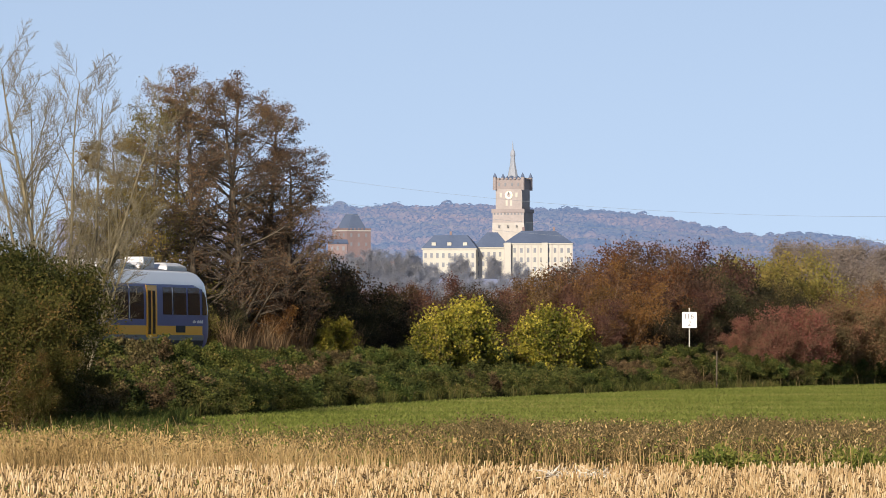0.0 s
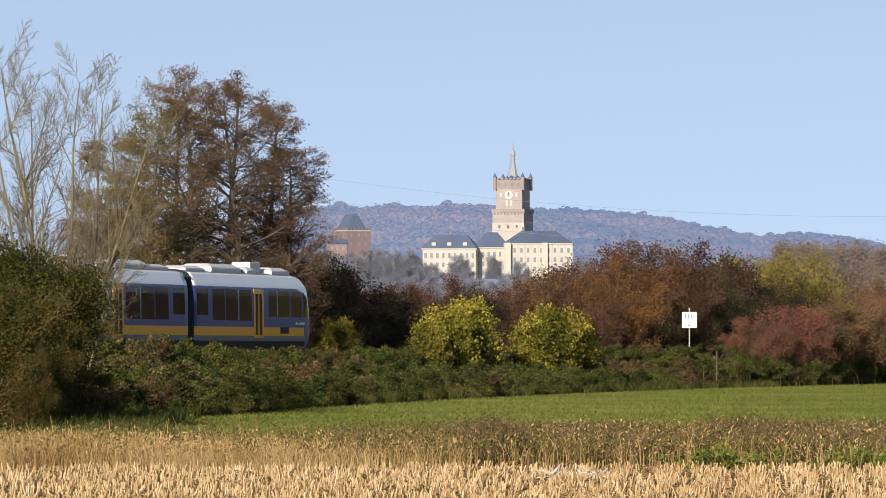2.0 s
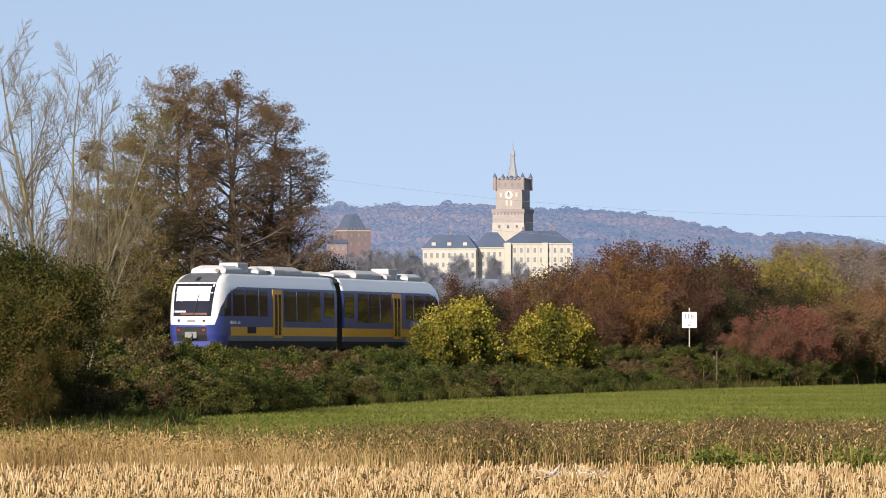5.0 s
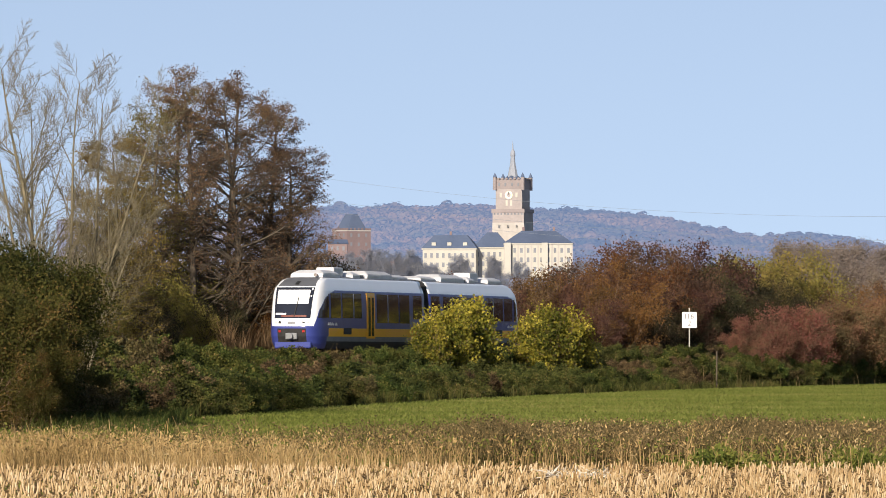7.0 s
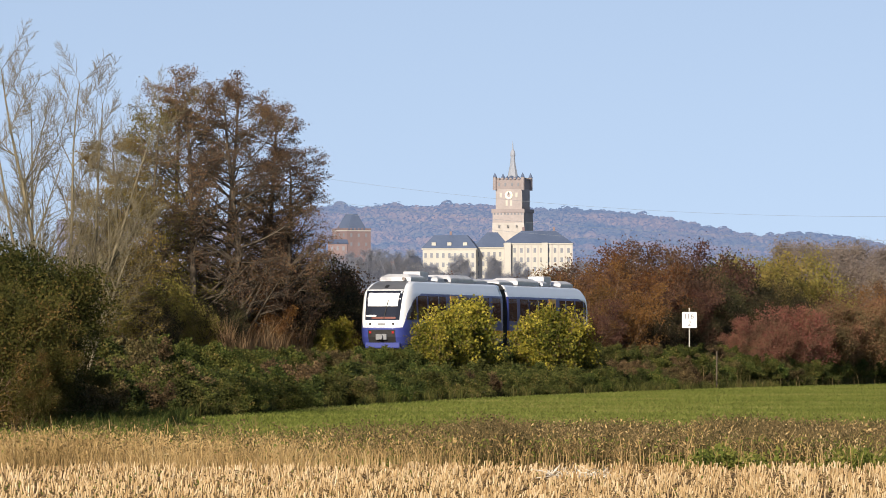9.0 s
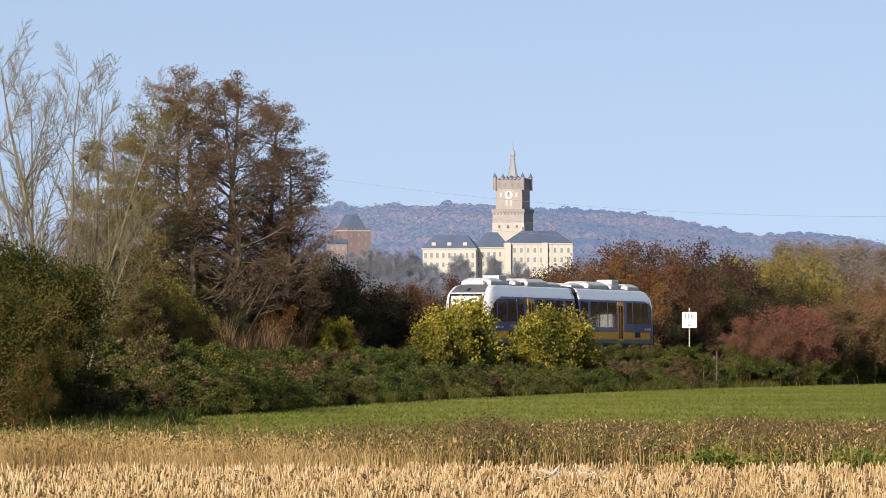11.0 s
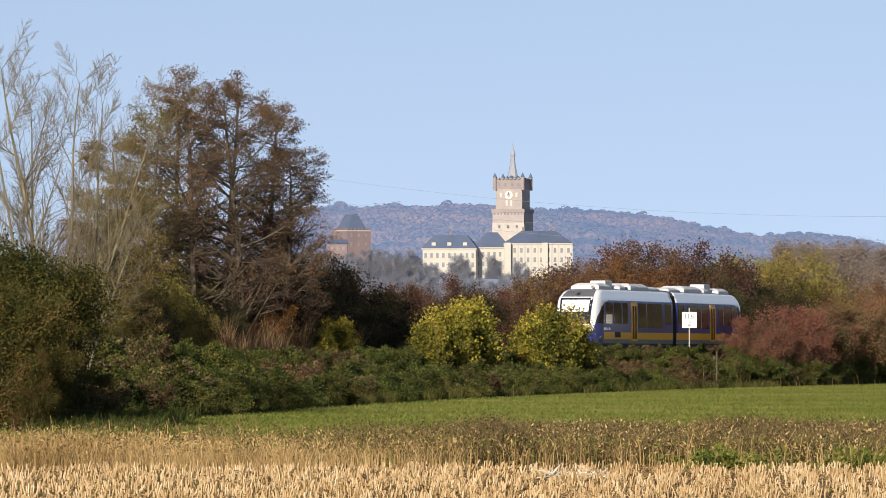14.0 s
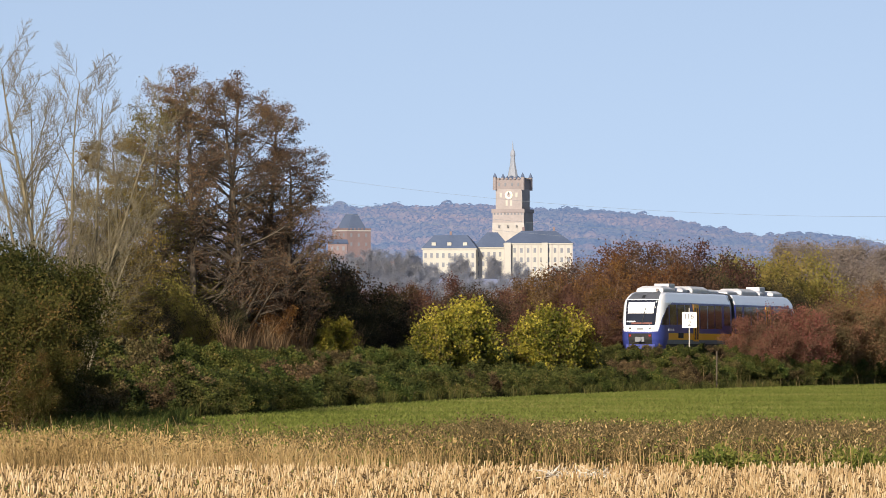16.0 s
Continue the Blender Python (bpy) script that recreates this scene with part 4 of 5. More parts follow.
def build_train():
    train = tagged(new("railcar"), "two-car blue, white and yellow diesel railcar on the rails", "train")
    wheels = []
    for sign in (-1, 1):
        body = new("car_body", car_mesh(sign))
        body.parent = train
        tagged(body, "blue car with white roof edge and yellow stripe")
        for side in (1, -1):
            # windows of the saloon and the cab, from the gangway outwards
            for u0, u1, z0 in ((0.95, 2.7, 1.92), (3.45, 5.38, 1.68), (5.58, 7.5, 1.68), (7.74, 9.75, 1.68), (12.65, 14.0, 1.9), (14.22, 16.2, 1.9), (16.48, 18.3, 1.9)):
                part("window", side_panel(u0, u1, z0, 3.16, side, sign), M_GLASS, body, "dark tinted window")
            part("cab_window", side_panel(18.7, None, 1.9, 3.1, side, sign, off=0.02, rows=9, cols=14), M_GLASS, body, "dark slanted cab side window")
            for u in (7.62, 14.11):
                part("mullion", side_panel(u - 0.03, u + 0.03, 1.72 if u < 10 else 1.94, 3.14, side, sign, off=0.016), M_UNIT, body)
            # yellow double door
            d = part("door", side_panel(10.15, 11.72, 0.88, 3.22, side, sign, off=0.02, rows=8), M_YELLOW, body, "yellow double-leaf sliding door")
            for u0, u1 in ((10.38, 10.78), (11.02, 11.42)):
                part("door_window", side_panel(u0, u1, 1.0, 2.98, side, sign, off=0.03, rows=8), M_GLASS, body)
            part("hatch", side_panel(14.6, 16.0, 1.08, 1.40, side, sign, off=0.02), M_BLACK, body)
            for k in range(10):
                if k != 3:
                    part("lettering_bar", side_panel(17.2 + k * 0.16, 17.31 + k * 0.16, 1.52, 1.62 + 0.05 * (k % 2), side, sign, off=0.02), M_WHITE, body)
            part("skirt_box", boxed(side * 1.02 - 0.2, side * 1.02 + 0.2, *sorted((sign * 4.2, sign * 10.5)), 0.28, 0.62, bevel=0.03), M_UNDER, body)
            part("skirt_box", boxed(side * 1.02 - 0.2, side * 1.02 + 0.2, *sorted((sign * 11.5, sign * 14.3)), 0.24, 0.6, bevel=0.03), M_UNDER, body)
        # cab front
        part("windscreen", front_panel((-0.93, -1.0), (0.93, 1.0), 1.86, 3.42, sign, 0.014), M_SCREEN, body, "large dark windscreen")
        # white panel set just in front of the glass, across its upper half
        part("upper_panel", front_panel((-0.82, -0.84), (0.80, 0.84), 2.58, 3.28, sign, 0.05), M_UPPER_PANEL, body, "white panel across the upper windscreen")
        part("display", front_panel((-0.55, -0.55), (0.75, 0.75), 1.92, 2.02, sign, 0.05), M_LED, body, "red destination display")
        part("number_plate", front_panel((-0.86, -0.86), (-0.3, -0.3), 2.04, 2.12, sign, 0.05), M_WHITE, body)
        for v in (-0.82, -0.62, 0.62, 0.82):
            part("head_lamp", front_panel((v - 0.06, v - 0.06), (v + 0.06, v + 0.06), 1.60, 1.72, sign, 0.03, 2, 2), M_LENS if abs(v) > 0.7 else M_BLACK, body)
        part("badge", front_panel((-0.2, -0.2), (0.2, 0.2), 1.58, 1.70, sign, 0.03, 2, 2), M_GREY, body)
        for v in (-0.62, 0.62):
            part("tail_lamp", front_panel((v - 0.06, v - 0.06), (v + 0.06, v + 0.06), 1.16, 1.27, sign, 0.03, 2, 2), M_TAIL, body, "red tail lamp")
        part("top_lamp", front_panel((-0.09, -0.09), (0.09, 0.09), 3.56, 3.72, sign, 0.05, 2, 2), M_BLACK, body)
        part("wiper", front_panel((0.10, 0.28), (0.14, 0.32), 1.9, 2.9, sign, 0.075, 6, 1), M_BLACK, body)
        bm = boxed(-0.3, 0.3, *sorted((sign * 20.3, sign * 20.75)), 0.82, 1.14, bevel=0.04)
        cyl(bm, (0.0, sign * 20.7, 0.98), (0, sign * 20.95, 0.98), 0.13)
        part("coupler", bm, M_GREY, body, "grey automatic coupler")
        part("bumper", boxed(-0.95, 0.95, *sorted((sign * 20.2, sign * 20.5)), 0.38, 0.7, bevel=0.06), M_BLUE, body)
        # roof units
        for u0, u1, w, h in ((14.8, 18.0, 0.85, 4.32), (10.8, 12.4, 0.8, 4.3), (4.8, 9.8, 0.85, 4.38), (1.2, 4.5, 0.7, 4.24)):
            bm = bmesh.new()
            a, b = sorted((sign * u0, sign * u1))
            lid(bm, -w, w, a, b, 3.94, h)
            part("roof_unit", bm, M_UNIT, body, "pale grey rounded roof unit")
        bm = bmesh.new()
        box(bm, -0.55, 0.4, *sorted((sign * 12.7, sign * 14.4)), 3.95, 4.56 if sign > 0 else 4.5, 0.05)
        part("exhaust_box", bm, M_UNIT, body)
        for k in range(4):
            part("roof_grille", boxed(-0.7, 0.7, *sorted((sign * (9.9 + 0.2 * k), sign * (10.04 + 0.2 * k))), 3.95, 4.16, bevel=0.02), M_GREY, body)
        part("horn", cyl(bmesh.new(), (0.55, sign * 17.9, 4.06), (0.55, sign * 18.3, 4.06), 0.05, 0.09), M_STEEL, body)
        # end bogie
        bm = bmesh.new()
        for sd in (-1, 1):
            box(bm, sd * 0.98 - 0.07, sd * 0.98 + 0.07, -1.5, 1.5, 0.38, 0.56, 0.04)
            for yy in (-0.95, 0.95):
                box(bm, sd * 0.98 - 0.12, sd * 0.98 + 0.12, yy - 0.18, yy + 0.18, 0.28, 0.6, 0.04)
        bogie = part("bogie", bm, M_UNDER, train, "dark powered bogie")
        bogie.location = (0, sign * 16.5, 0)
        wheels += [wheelset(bogie, -0.95), wheelset(bogie, 0.95)]
    # gangway bellows and shared middle bogie
    bm = bmesh.new()
    for k in range(9):
        y = -0.46 + k * 0.115
        w = 0.04 if k % 2 else 0.0
        box(bm, -1.22 + w, 1.22 - w, y - 0.056, y + 0.056, 0.75, 3.72 - w, 0.03)
    part("bellows", bm, M_BLACK, train, "black folded gangway bellows")
    bm = bmesh.new()
    for sd in (-1, 1):
        box(bm, sd * 0.98 - 0.07, sd * 0.98 + 0.07, -1.6, 1.6, 0.38, 0.56, 0.04)
        for yy in (-0.95, 0.95):
            box(bm, sd * 0.98 - 0.12, sd * 0.98 + 0.12, yy - 0.18, yy + 0.18, 0.28, 0.6, 0.04)
    bogie = part("bogie", bm, M_UNDER, train)
    wheels += [wheelset(bogie, -0.95), wheelset(bogie, 0.95)]
    return train, wheels


railcar, railcar_wheels = build_train()


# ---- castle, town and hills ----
# wall, brick and slate colours here are greyed and blued for distance haze
M_CREAM = mat("hazed_cream_render", (0.39, 0.375, 0.32), (0.475, 0.455, 0.395), 0.9, 0.08, fine=0.8, bump=0.1)
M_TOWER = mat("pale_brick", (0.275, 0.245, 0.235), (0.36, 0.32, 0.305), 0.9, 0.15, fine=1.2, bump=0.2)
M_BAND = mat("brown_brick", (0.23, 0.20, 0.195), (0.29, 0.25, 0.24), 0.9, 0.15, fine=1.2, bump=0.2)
M_BRICK = mat("hazed_red_brick", (0.165, 0.125, 0.125), (0.22, 0.16, 0.155), 0.9, 0.15, fine=1.2, bump=0.2)
M_SLATE = mat("hazed_blue_grey_slate", (0.07, 0.095, 0.155), (0.10, 0.13, 0.20), 0.7, 0.1, fine=1.0, bump=0.2)
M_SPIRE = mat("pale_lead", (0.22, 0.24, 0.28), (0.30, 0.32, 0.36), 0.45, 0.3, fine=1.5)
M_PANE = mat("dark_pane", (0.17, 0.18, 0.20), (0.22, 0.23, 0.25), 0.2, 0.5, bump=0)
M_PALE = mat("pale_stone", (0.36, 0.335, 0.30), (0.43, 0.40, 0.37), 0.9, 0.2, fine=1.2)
M_CLOCK = mat("clock_gold_white", (0.75, 0.68, 0.45), (0.8, 0.75, 0.6), 0.5, 1)
# blue emission on hill and woods stands in for distance haze
M_HILL = mat("hill_haze_glow", (0.12, 0.10, 0.085), (0.17, 0.12, 0.085), 0.95, 0.01, fine=0.05, bump=0.3, emit=(0.30, 0.41, 0.70), emit_s=0.38)
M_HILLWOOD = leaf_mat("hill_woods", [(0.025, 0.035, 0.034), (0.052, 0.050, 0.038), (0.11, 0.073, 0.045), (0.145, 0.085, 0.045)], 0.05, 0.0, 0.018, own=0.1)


# puts the haze into a material as emission
def haze_glow(m, colour, strength):
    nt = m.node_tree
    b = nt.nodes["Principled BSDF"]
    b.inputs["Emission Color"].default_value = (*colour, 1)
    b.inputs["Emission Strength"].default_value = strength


haze_glow(M_HILLWOOD, (0.285, 0.41, 0.72), 0.41)

FAR = 2650.0
U = FAR / F     # metres per unit of picture there


def prism(bm, x0, x1, y0, y1, z0, z1, inset_x, inset_y):
    """A roof: base rectangle, ridge drawn in by the insets."""
    b = [bm.verts.new(c) for c in ((x0, y0, z0), (x1, y0, z0), (x1, y1, z0), (x0, y1, z0))]
    t = [bm.verts.new(c) for c in ((x0 + inset_x, y0 + inset_y, z1), (x1 - inset_x, y0 + inset_y, z1), (x1 - inset_x, y1 - inset_y, z1), (x0 + inset_x, y1 - inset_y, z1))]
    bm.faces.new(t)
    bm.faces.new(b[::-1])
    for i in range(4):
        j = (i + 1) % 4
        bm.faces.new((b[i], b[j], t[j], t[i]))
    return bm


def zrow(y, depth=FAR):
    return EYE - (y - 626.7) / F * depth


def build_wing(x0, x1, eave, ridge, foot, deep, name, label, cols, rows, turn, dormers=0, chim=0, near=0.0):
    """A cream wing: walls, slate roof, windows; origin at its middle front foot."""
    d = FAR + near
    u = d / F
    w = (x1 - x0) * u / math.cos(turn)
    h, rh = (foot - eave) * u, (eave - ridge) * u
    root = tagged(new(name), label, "building", "castle wings")
    root.location = (((x0 + x1) / 2 - 784) * u, d, zrow(foot, d))
    root.rotation_euler = (0, 0, turn)
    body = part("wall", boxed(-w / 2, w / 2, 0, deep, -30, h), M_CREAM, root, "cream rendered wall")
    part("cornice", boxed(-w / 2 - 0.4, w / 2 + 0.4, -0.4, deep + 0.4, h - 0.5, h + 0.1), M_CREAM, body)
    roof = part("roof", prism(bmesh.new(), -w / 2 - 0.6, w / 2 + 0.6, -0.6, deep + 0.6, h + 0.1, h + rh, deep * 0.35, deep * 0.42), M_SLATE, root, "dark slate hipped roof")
    for r in range(rows):
        for c in range(cols):
            x = -w / 2 + w * (c + 0.5) / cols
            z = h - 3.0 - r * 4.0
            win = part("window", boxed(x - 0.55, x + 0.55, -0.08, 0.1, z - 1.0, z + 1.0), M_PANE, body)
            part("sill", boxed(x - 0.75, x + 0.75, -0.18, 0.05, z - 1.25, z - 1.0), M_CREAM, win)
    for c in range(cols + 1 if cols == 10 else 0):
        x = -w / 2 + w * c / cols
        part("pilaster", boxed(x - 0.35, x + 0.35, -0.22, 0.05, -2, h - 0.6), M_PALE, body)
    for k in range(dormers):
        x = -w / 2 + w * (k + 0.7) / (dormers + 0.4)
        bm = boxed(x - 0.9, x + 0.9, 0.6, 4, h + 0.6, h + 2.6)
        part("dormer", bm, M_CREAM, roof)
    for k in range(chim):
        x = -w / 2 + w * (k + 0.6) / (chim + 0.2)
        part("chimney", boxed(x - 0.5, x + 0.5, deep / 2 - 0.5, deep / 2 + 0.5, h + rh - 2, h + rh + 1.6), M_BRICK, roof)
    return root


def build_tower():
    turn = radians(-17)
    root = tagged(new("castle_tower"), "square pale brick castle tower with clock, turrets and slate spire", "tower")
    cx = (908 - 784) * U
    root.location = (cx, FAR + 10, 0)
    root.rotation_euler = (0, 0, turn)
    w0, w1 = 7.0, 5.9
    z_a, z_b, z_c, z_d = zrow(500), zrow(374), zrow(330), zrow(320)
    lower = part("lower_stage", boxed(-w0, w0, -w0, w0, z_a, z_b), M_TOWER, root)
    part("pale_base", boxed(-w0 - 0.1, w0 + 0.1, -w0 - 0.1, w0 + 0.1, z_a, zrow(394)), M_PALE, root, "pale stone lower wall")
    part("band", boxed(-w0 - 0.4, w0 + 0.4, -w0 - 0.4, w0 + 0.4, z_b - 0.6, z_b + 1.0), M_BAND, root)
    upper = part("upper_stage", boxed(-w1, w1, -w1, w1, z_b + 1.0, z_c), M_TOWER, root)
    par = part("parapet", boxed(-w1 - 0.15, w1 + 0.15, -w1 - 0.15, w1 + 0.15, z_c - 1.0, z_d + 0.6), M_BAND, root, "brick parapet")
    for sx in (-1, 1):
        for sy in (-1, 1):
            t = part("turret", cyl(bmesh.new(), (sx * (w1 + 0.3), sy * (w1 + 0.3), z_c - 1.5), (sx * (w1 + 0.3), sy * (w1 + 0.3), z_d + 1.6), 0.85), M_BAND, root)
            part("turret_cap", cyl(bmesh.new(), (sx * (w1 + 0.3), sy * (w1 + 0.3), z_d + 1.6), (sx * (w1 + 0.3), sy * (w1 + 0.3), z_d + 3.6), 1.0, 0.05), M_SLATE, t, "slate turret cap")
    for i in range(6):
        for sd in range(4):
            a = -w1 + 1.4 + i * (2 * w1 - 2.8) / 5
            x, y = ((a, -w1 - 0.45), (w1 + 0.45, a), (a, w1 + 0.45), (-w1 - 0.45, a))[sd]
            part("merlon", boxed(x - 0.5, x + 0.5, y - 0.3, y + 0.3, z_d + 0.6, z_d + 1.4), M_BAND, par)
    # spire in three steps
    part("spire_foot", cyl(bmesh.new(), (0, 0, zrow(321.5)), (0, 0, zrow(310)), 5.6, 2.4, 4), M_SLATE, root, "dark slate pyramid roof")
    steps = ((zrow(313), 2.4), (zrow(297), 1.6), (zrow(285), 1.1), (zrow(276), 0.95), (zrow(274), 1.2), (zrow(268), 1.0), (zrow(262), 0.3), (zrow(248), 0.07))
    bm = bmesh.new()
    for (za, ra), (zb, rb) in zip(steps, steps[1:]):
        cyl(bm, (0, 0, za), (0, 0, zb), ra, rb, 8)
    part("spire", bm, M_SPIRE, root, "slender pale grey spire")
    cl = part("clock", cyl(bmesh.new(), (0, -w1 - 0.3, zrow(345)), (0, -w1 + 0.1, zrow(345)), 1.7, 1.7, 24), M_CLOCK, root, "round gilded clock face")
    part("clock_centre", cyl(bmesh.new(), (0, -w1 - 0.36, zrow(345)), (0, -w1 + 0.1, zrow(345)), 0.9, 0.9, 20), M_TOWER, cl)
    part("pointer", boxed(-0.12, 0.12, -w1 - 0.45, -w1 - 0.3, zrow(345), zrow(345) + 1.4), M_BLACK, cl)
    for x, y, dx, dz in ((-3.6, 345, 0.5, 1.0), (3.4, 345, 0.5, 1.0), (-1.0, 359, 0.45, 1.2), (1.0, 359, 0.45, 1.2), (-4.3, 326, 0.35, 0.7), (-1.5, 326, 0.35, 0.7), (1.5, 326, 0.35, 0.7), (4.3, 326, 0.35, 0.7)):
        part("window", boxed(x - dx, x + dx, -w1 - (0.45 if y == 326 else 0.1), -w1 + 0.1, zrow(y) - dz, zrow(y) + dz), M_CREAM if y in (359, 345) else M_PANE, upper)
    for i in range(9):
        x = -w0 + 0.9 + i * (2 * w0 - 1.8) / 8
        part("arch", boxed(x - 0.35, x + 0.35, -w0 - 0.12, -w0 + 0.1, zrow(380), zrow(376)), M_PANE, lower)
    for i in range(3):
        part("window", boxed(-3.9 + i * 3.9 - 0.5, -3.9 + i * 3.9 + 0.5, -w0 - 0.1, -w0 + 0.1, zrow(404), zrow(398)), M_PANE, lower)


build_tower()
build_wing(748, 842, 440, 416, 496, 14, "castle_wing", "cream castle wing with slate mansard roof and dormers", 9, 3, radians(-6), 3, 1, -12)
build_wing(840, 900, 438, 411, 496, 16, "castle_wing", "cream castle wing with steep slate roof", 6, 3, radians(-3), 0, 0, -4)
build_wing(893, 1012, 431, 408, 496, 22, "castle_wing", "long cream castle wing with pale pilasters and slate roof", 10, 4, radians(-2), 0, 2, -14)
for i, x in enumerate((893, 958)):
    b = boxed(-1.3, 1.3, -1.2, 1, -20, (496 - 431) * U)
    p = tagged(part("projecting_bay", b, M_CREAM, None), "narrow cream projecting bay of the castle wing", "building", "castle bays")
    p.location = ((x + 5 - 784) * U, FAR - 15, zrow(496))


def build_gatehouse():
    """Brick keep with a steep roof, and small houses below."""
    root = tagged(new("brick_keep"), "red brick keep with steep slate roof", "building")
    d = 2560.0
    u = d / F
    root.location = ((622 - 784) * u, d, 0)
    root.rotation_euler = (0, 0, radians(-58))
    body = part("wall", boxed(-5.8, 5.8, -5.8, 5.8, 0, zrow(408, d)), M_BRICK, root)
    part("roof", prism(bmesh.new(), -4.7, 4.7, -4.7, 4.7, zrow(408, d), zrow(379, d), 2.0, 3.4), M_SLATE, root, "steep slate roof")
    part("cornice", boxed(-6.0, 6.0, -6.0, 6.0, zrow(410, d), zrow(408, d)), M_PALE, body)
    for i in range(7):
        for sd in range(4):
            a = -5.4 + i * 10.8 / 6
            x, y = ((a, -5.7), (5.7, a), (a, 5.7), (-5.7, a))[sd]
            part("merlon", boxed(x - 0.45, x + 0.45, y - 0.2, y + 0.2, zrow(408, d), zrow(404.5, d)), M_BRICK, body)
    for i in range(3):
        for r in range(2):
            part("window", boxed(-3.6 + i * 3.6 - 0.45, -3.6 + i * 3.6 + 0.45, -5.9, -5.7, zrow(420 + r * 16, d), zrow(414 + r * 16, d)), M_PANE, body)
            part("window", boxed(5.7, 5.9, -3.6 + i * 3.6 - 0.45, -3.6 + i * 3.6 + 0.45, zrow(420 + r * 16, d), zrow(414 + r * 16, d)), M_PANE, body)
    for x, eave, ridge, wpx, wallm in ((578, 455, 446, 26, M_CREAM), (598, 432, 424, 34, M_BRICK), (700, 478, 472, 30, M_CREAM), (735, 470, 464, 22, M_CREAM), (690, 462, 456, 18, M_BRICK)):
        dd = 2400.0
        uu = dd / F
        h = tagged(new("town_house"), "small town house with a slate gable roof", "house", "houses below the castle")
        h.location = ((x - 784) * uu, dd, 0)
        w = wpx * uu / 2
        part("wall", boxed(-w, w, -4, 4, 0, zrow(eave, dd)), wallm, h)
        part("roof", prism(bmesh.new(), -w - 0.4, w + 0.4, -4.4, 4.4, zrow(eave, dd), zrow(ridge, dd), 0.5, 4.2), M_SLATE, h)
        for k in range(3):
            part("window", boxed(-w * 0.6 + k * w * 0.6 - 0.45, -w * 0.6 + k * w * 0.6 + 0.45, -4.1, -3.9, zrow(eave, dd) - 2.6, zrow(eave, dd) - 1.0), M_PANE, h)


build_gatehouse()


def build_hills():
    ridge_x = (200, 540, 600, 640, 695, 740, 780, 870, 960, 1070, 1180, 1250, 1320, 1362, 1400, 1440, 1500, 1568, 1800)
    ridge_y = (380, 376, 364, 372, 364, 370, 364, 366, 372, 376, 389, 404, 416, 420, 414, 416, 423, 436, 450)
    cols = np.linspace(100, 1700, 120)
    ds = np.linspace(3000, 4300, 12)
    verts = []
    for d in ds:
        g = min(1.0, (d - 3000) / 1000.0) ** 0.8
        for c in cols:
            top = zrow(float(np.interp(c, ridge_x, ridge_y)) + 5, 4000)
            verts.append(((c - 784) / F * d, d, top * g))
    k = len(cols)
    quads = [(j * k + i, j * k + i + 1, (j + 1) * k + i + 1, (j + 1) * k + i) for j in range(len(ds) - 1) for i in range(k - 1)]
    tagged(new("hill", np_mesh("hill", verts, quads, M_HILL, True)), "long wooded hill, haze added as a blue glow", "hill", kind="structure")
    # tree crowns over the slope
    nr = np.random.default_rng(17)
    n = 9000
    c = nr.uniform(480, 1640, n)
    g = nr.uniform(0.08, 1.0, n)
    g[:2200] = nr.uniform(0.95, 1.0, 2200)
    d = 3000 + 1000 * g
    top = np.array([zrow(float(np.interp(a, ridge_x, ridge_y)) + 5, 4000) for a in c])
    base = np.stack([(c - 784) / F * d, d, top * g ** 0.8], 1)
    r = nr.uniform(1.8, 4.4, n) * np.where(nr.random(n) < 0.03, 1.5, 1.0)
    m = 40
    dirs = nr.normal(size=(n, m, 3))
    dirs /= np.linalg.norm(dirs, axis=2)[:, :, None]
    dirs[:, :, 2] = np.abs(dirs[:, :, 2]) * 1.15 - 0.15
    nrm = dirs.reshape(-1, 3)
    nrm = nrm / np.linalg.norm(nrm, axis=1)[:, None]
    pts = (base[:, None] + dirs * r[:, None, None] * nr.uniform(0.55, 0.95, (n, m, 1))).reshape(-1, 3)
    e = np.cross(nrm, nr.normal(size=nrm.shape))
    e *= (np.repeat(r, m) * nr.uniform(0.18, 0.32, n * m) / np.linalg.norm(e, axis=1))[:, None]
    w = np.cross(nrm, e)
    v = np.stack([pts - e - w, pts + e - w * 0.7, pts + e * 0.8 + w, pts - e * 0.7 + w * 0.9], 1).reshape(-1, 3)
    f = np.arange(len(v)).reshape(-1, 4)
    tagged(new("hill_woods", np_mesh("hill_woods", v, f, M_HILLWOOD)), "autumn woods covering the hill, haze added as a blue glow", "woods", kind="stuff")


build_hills()


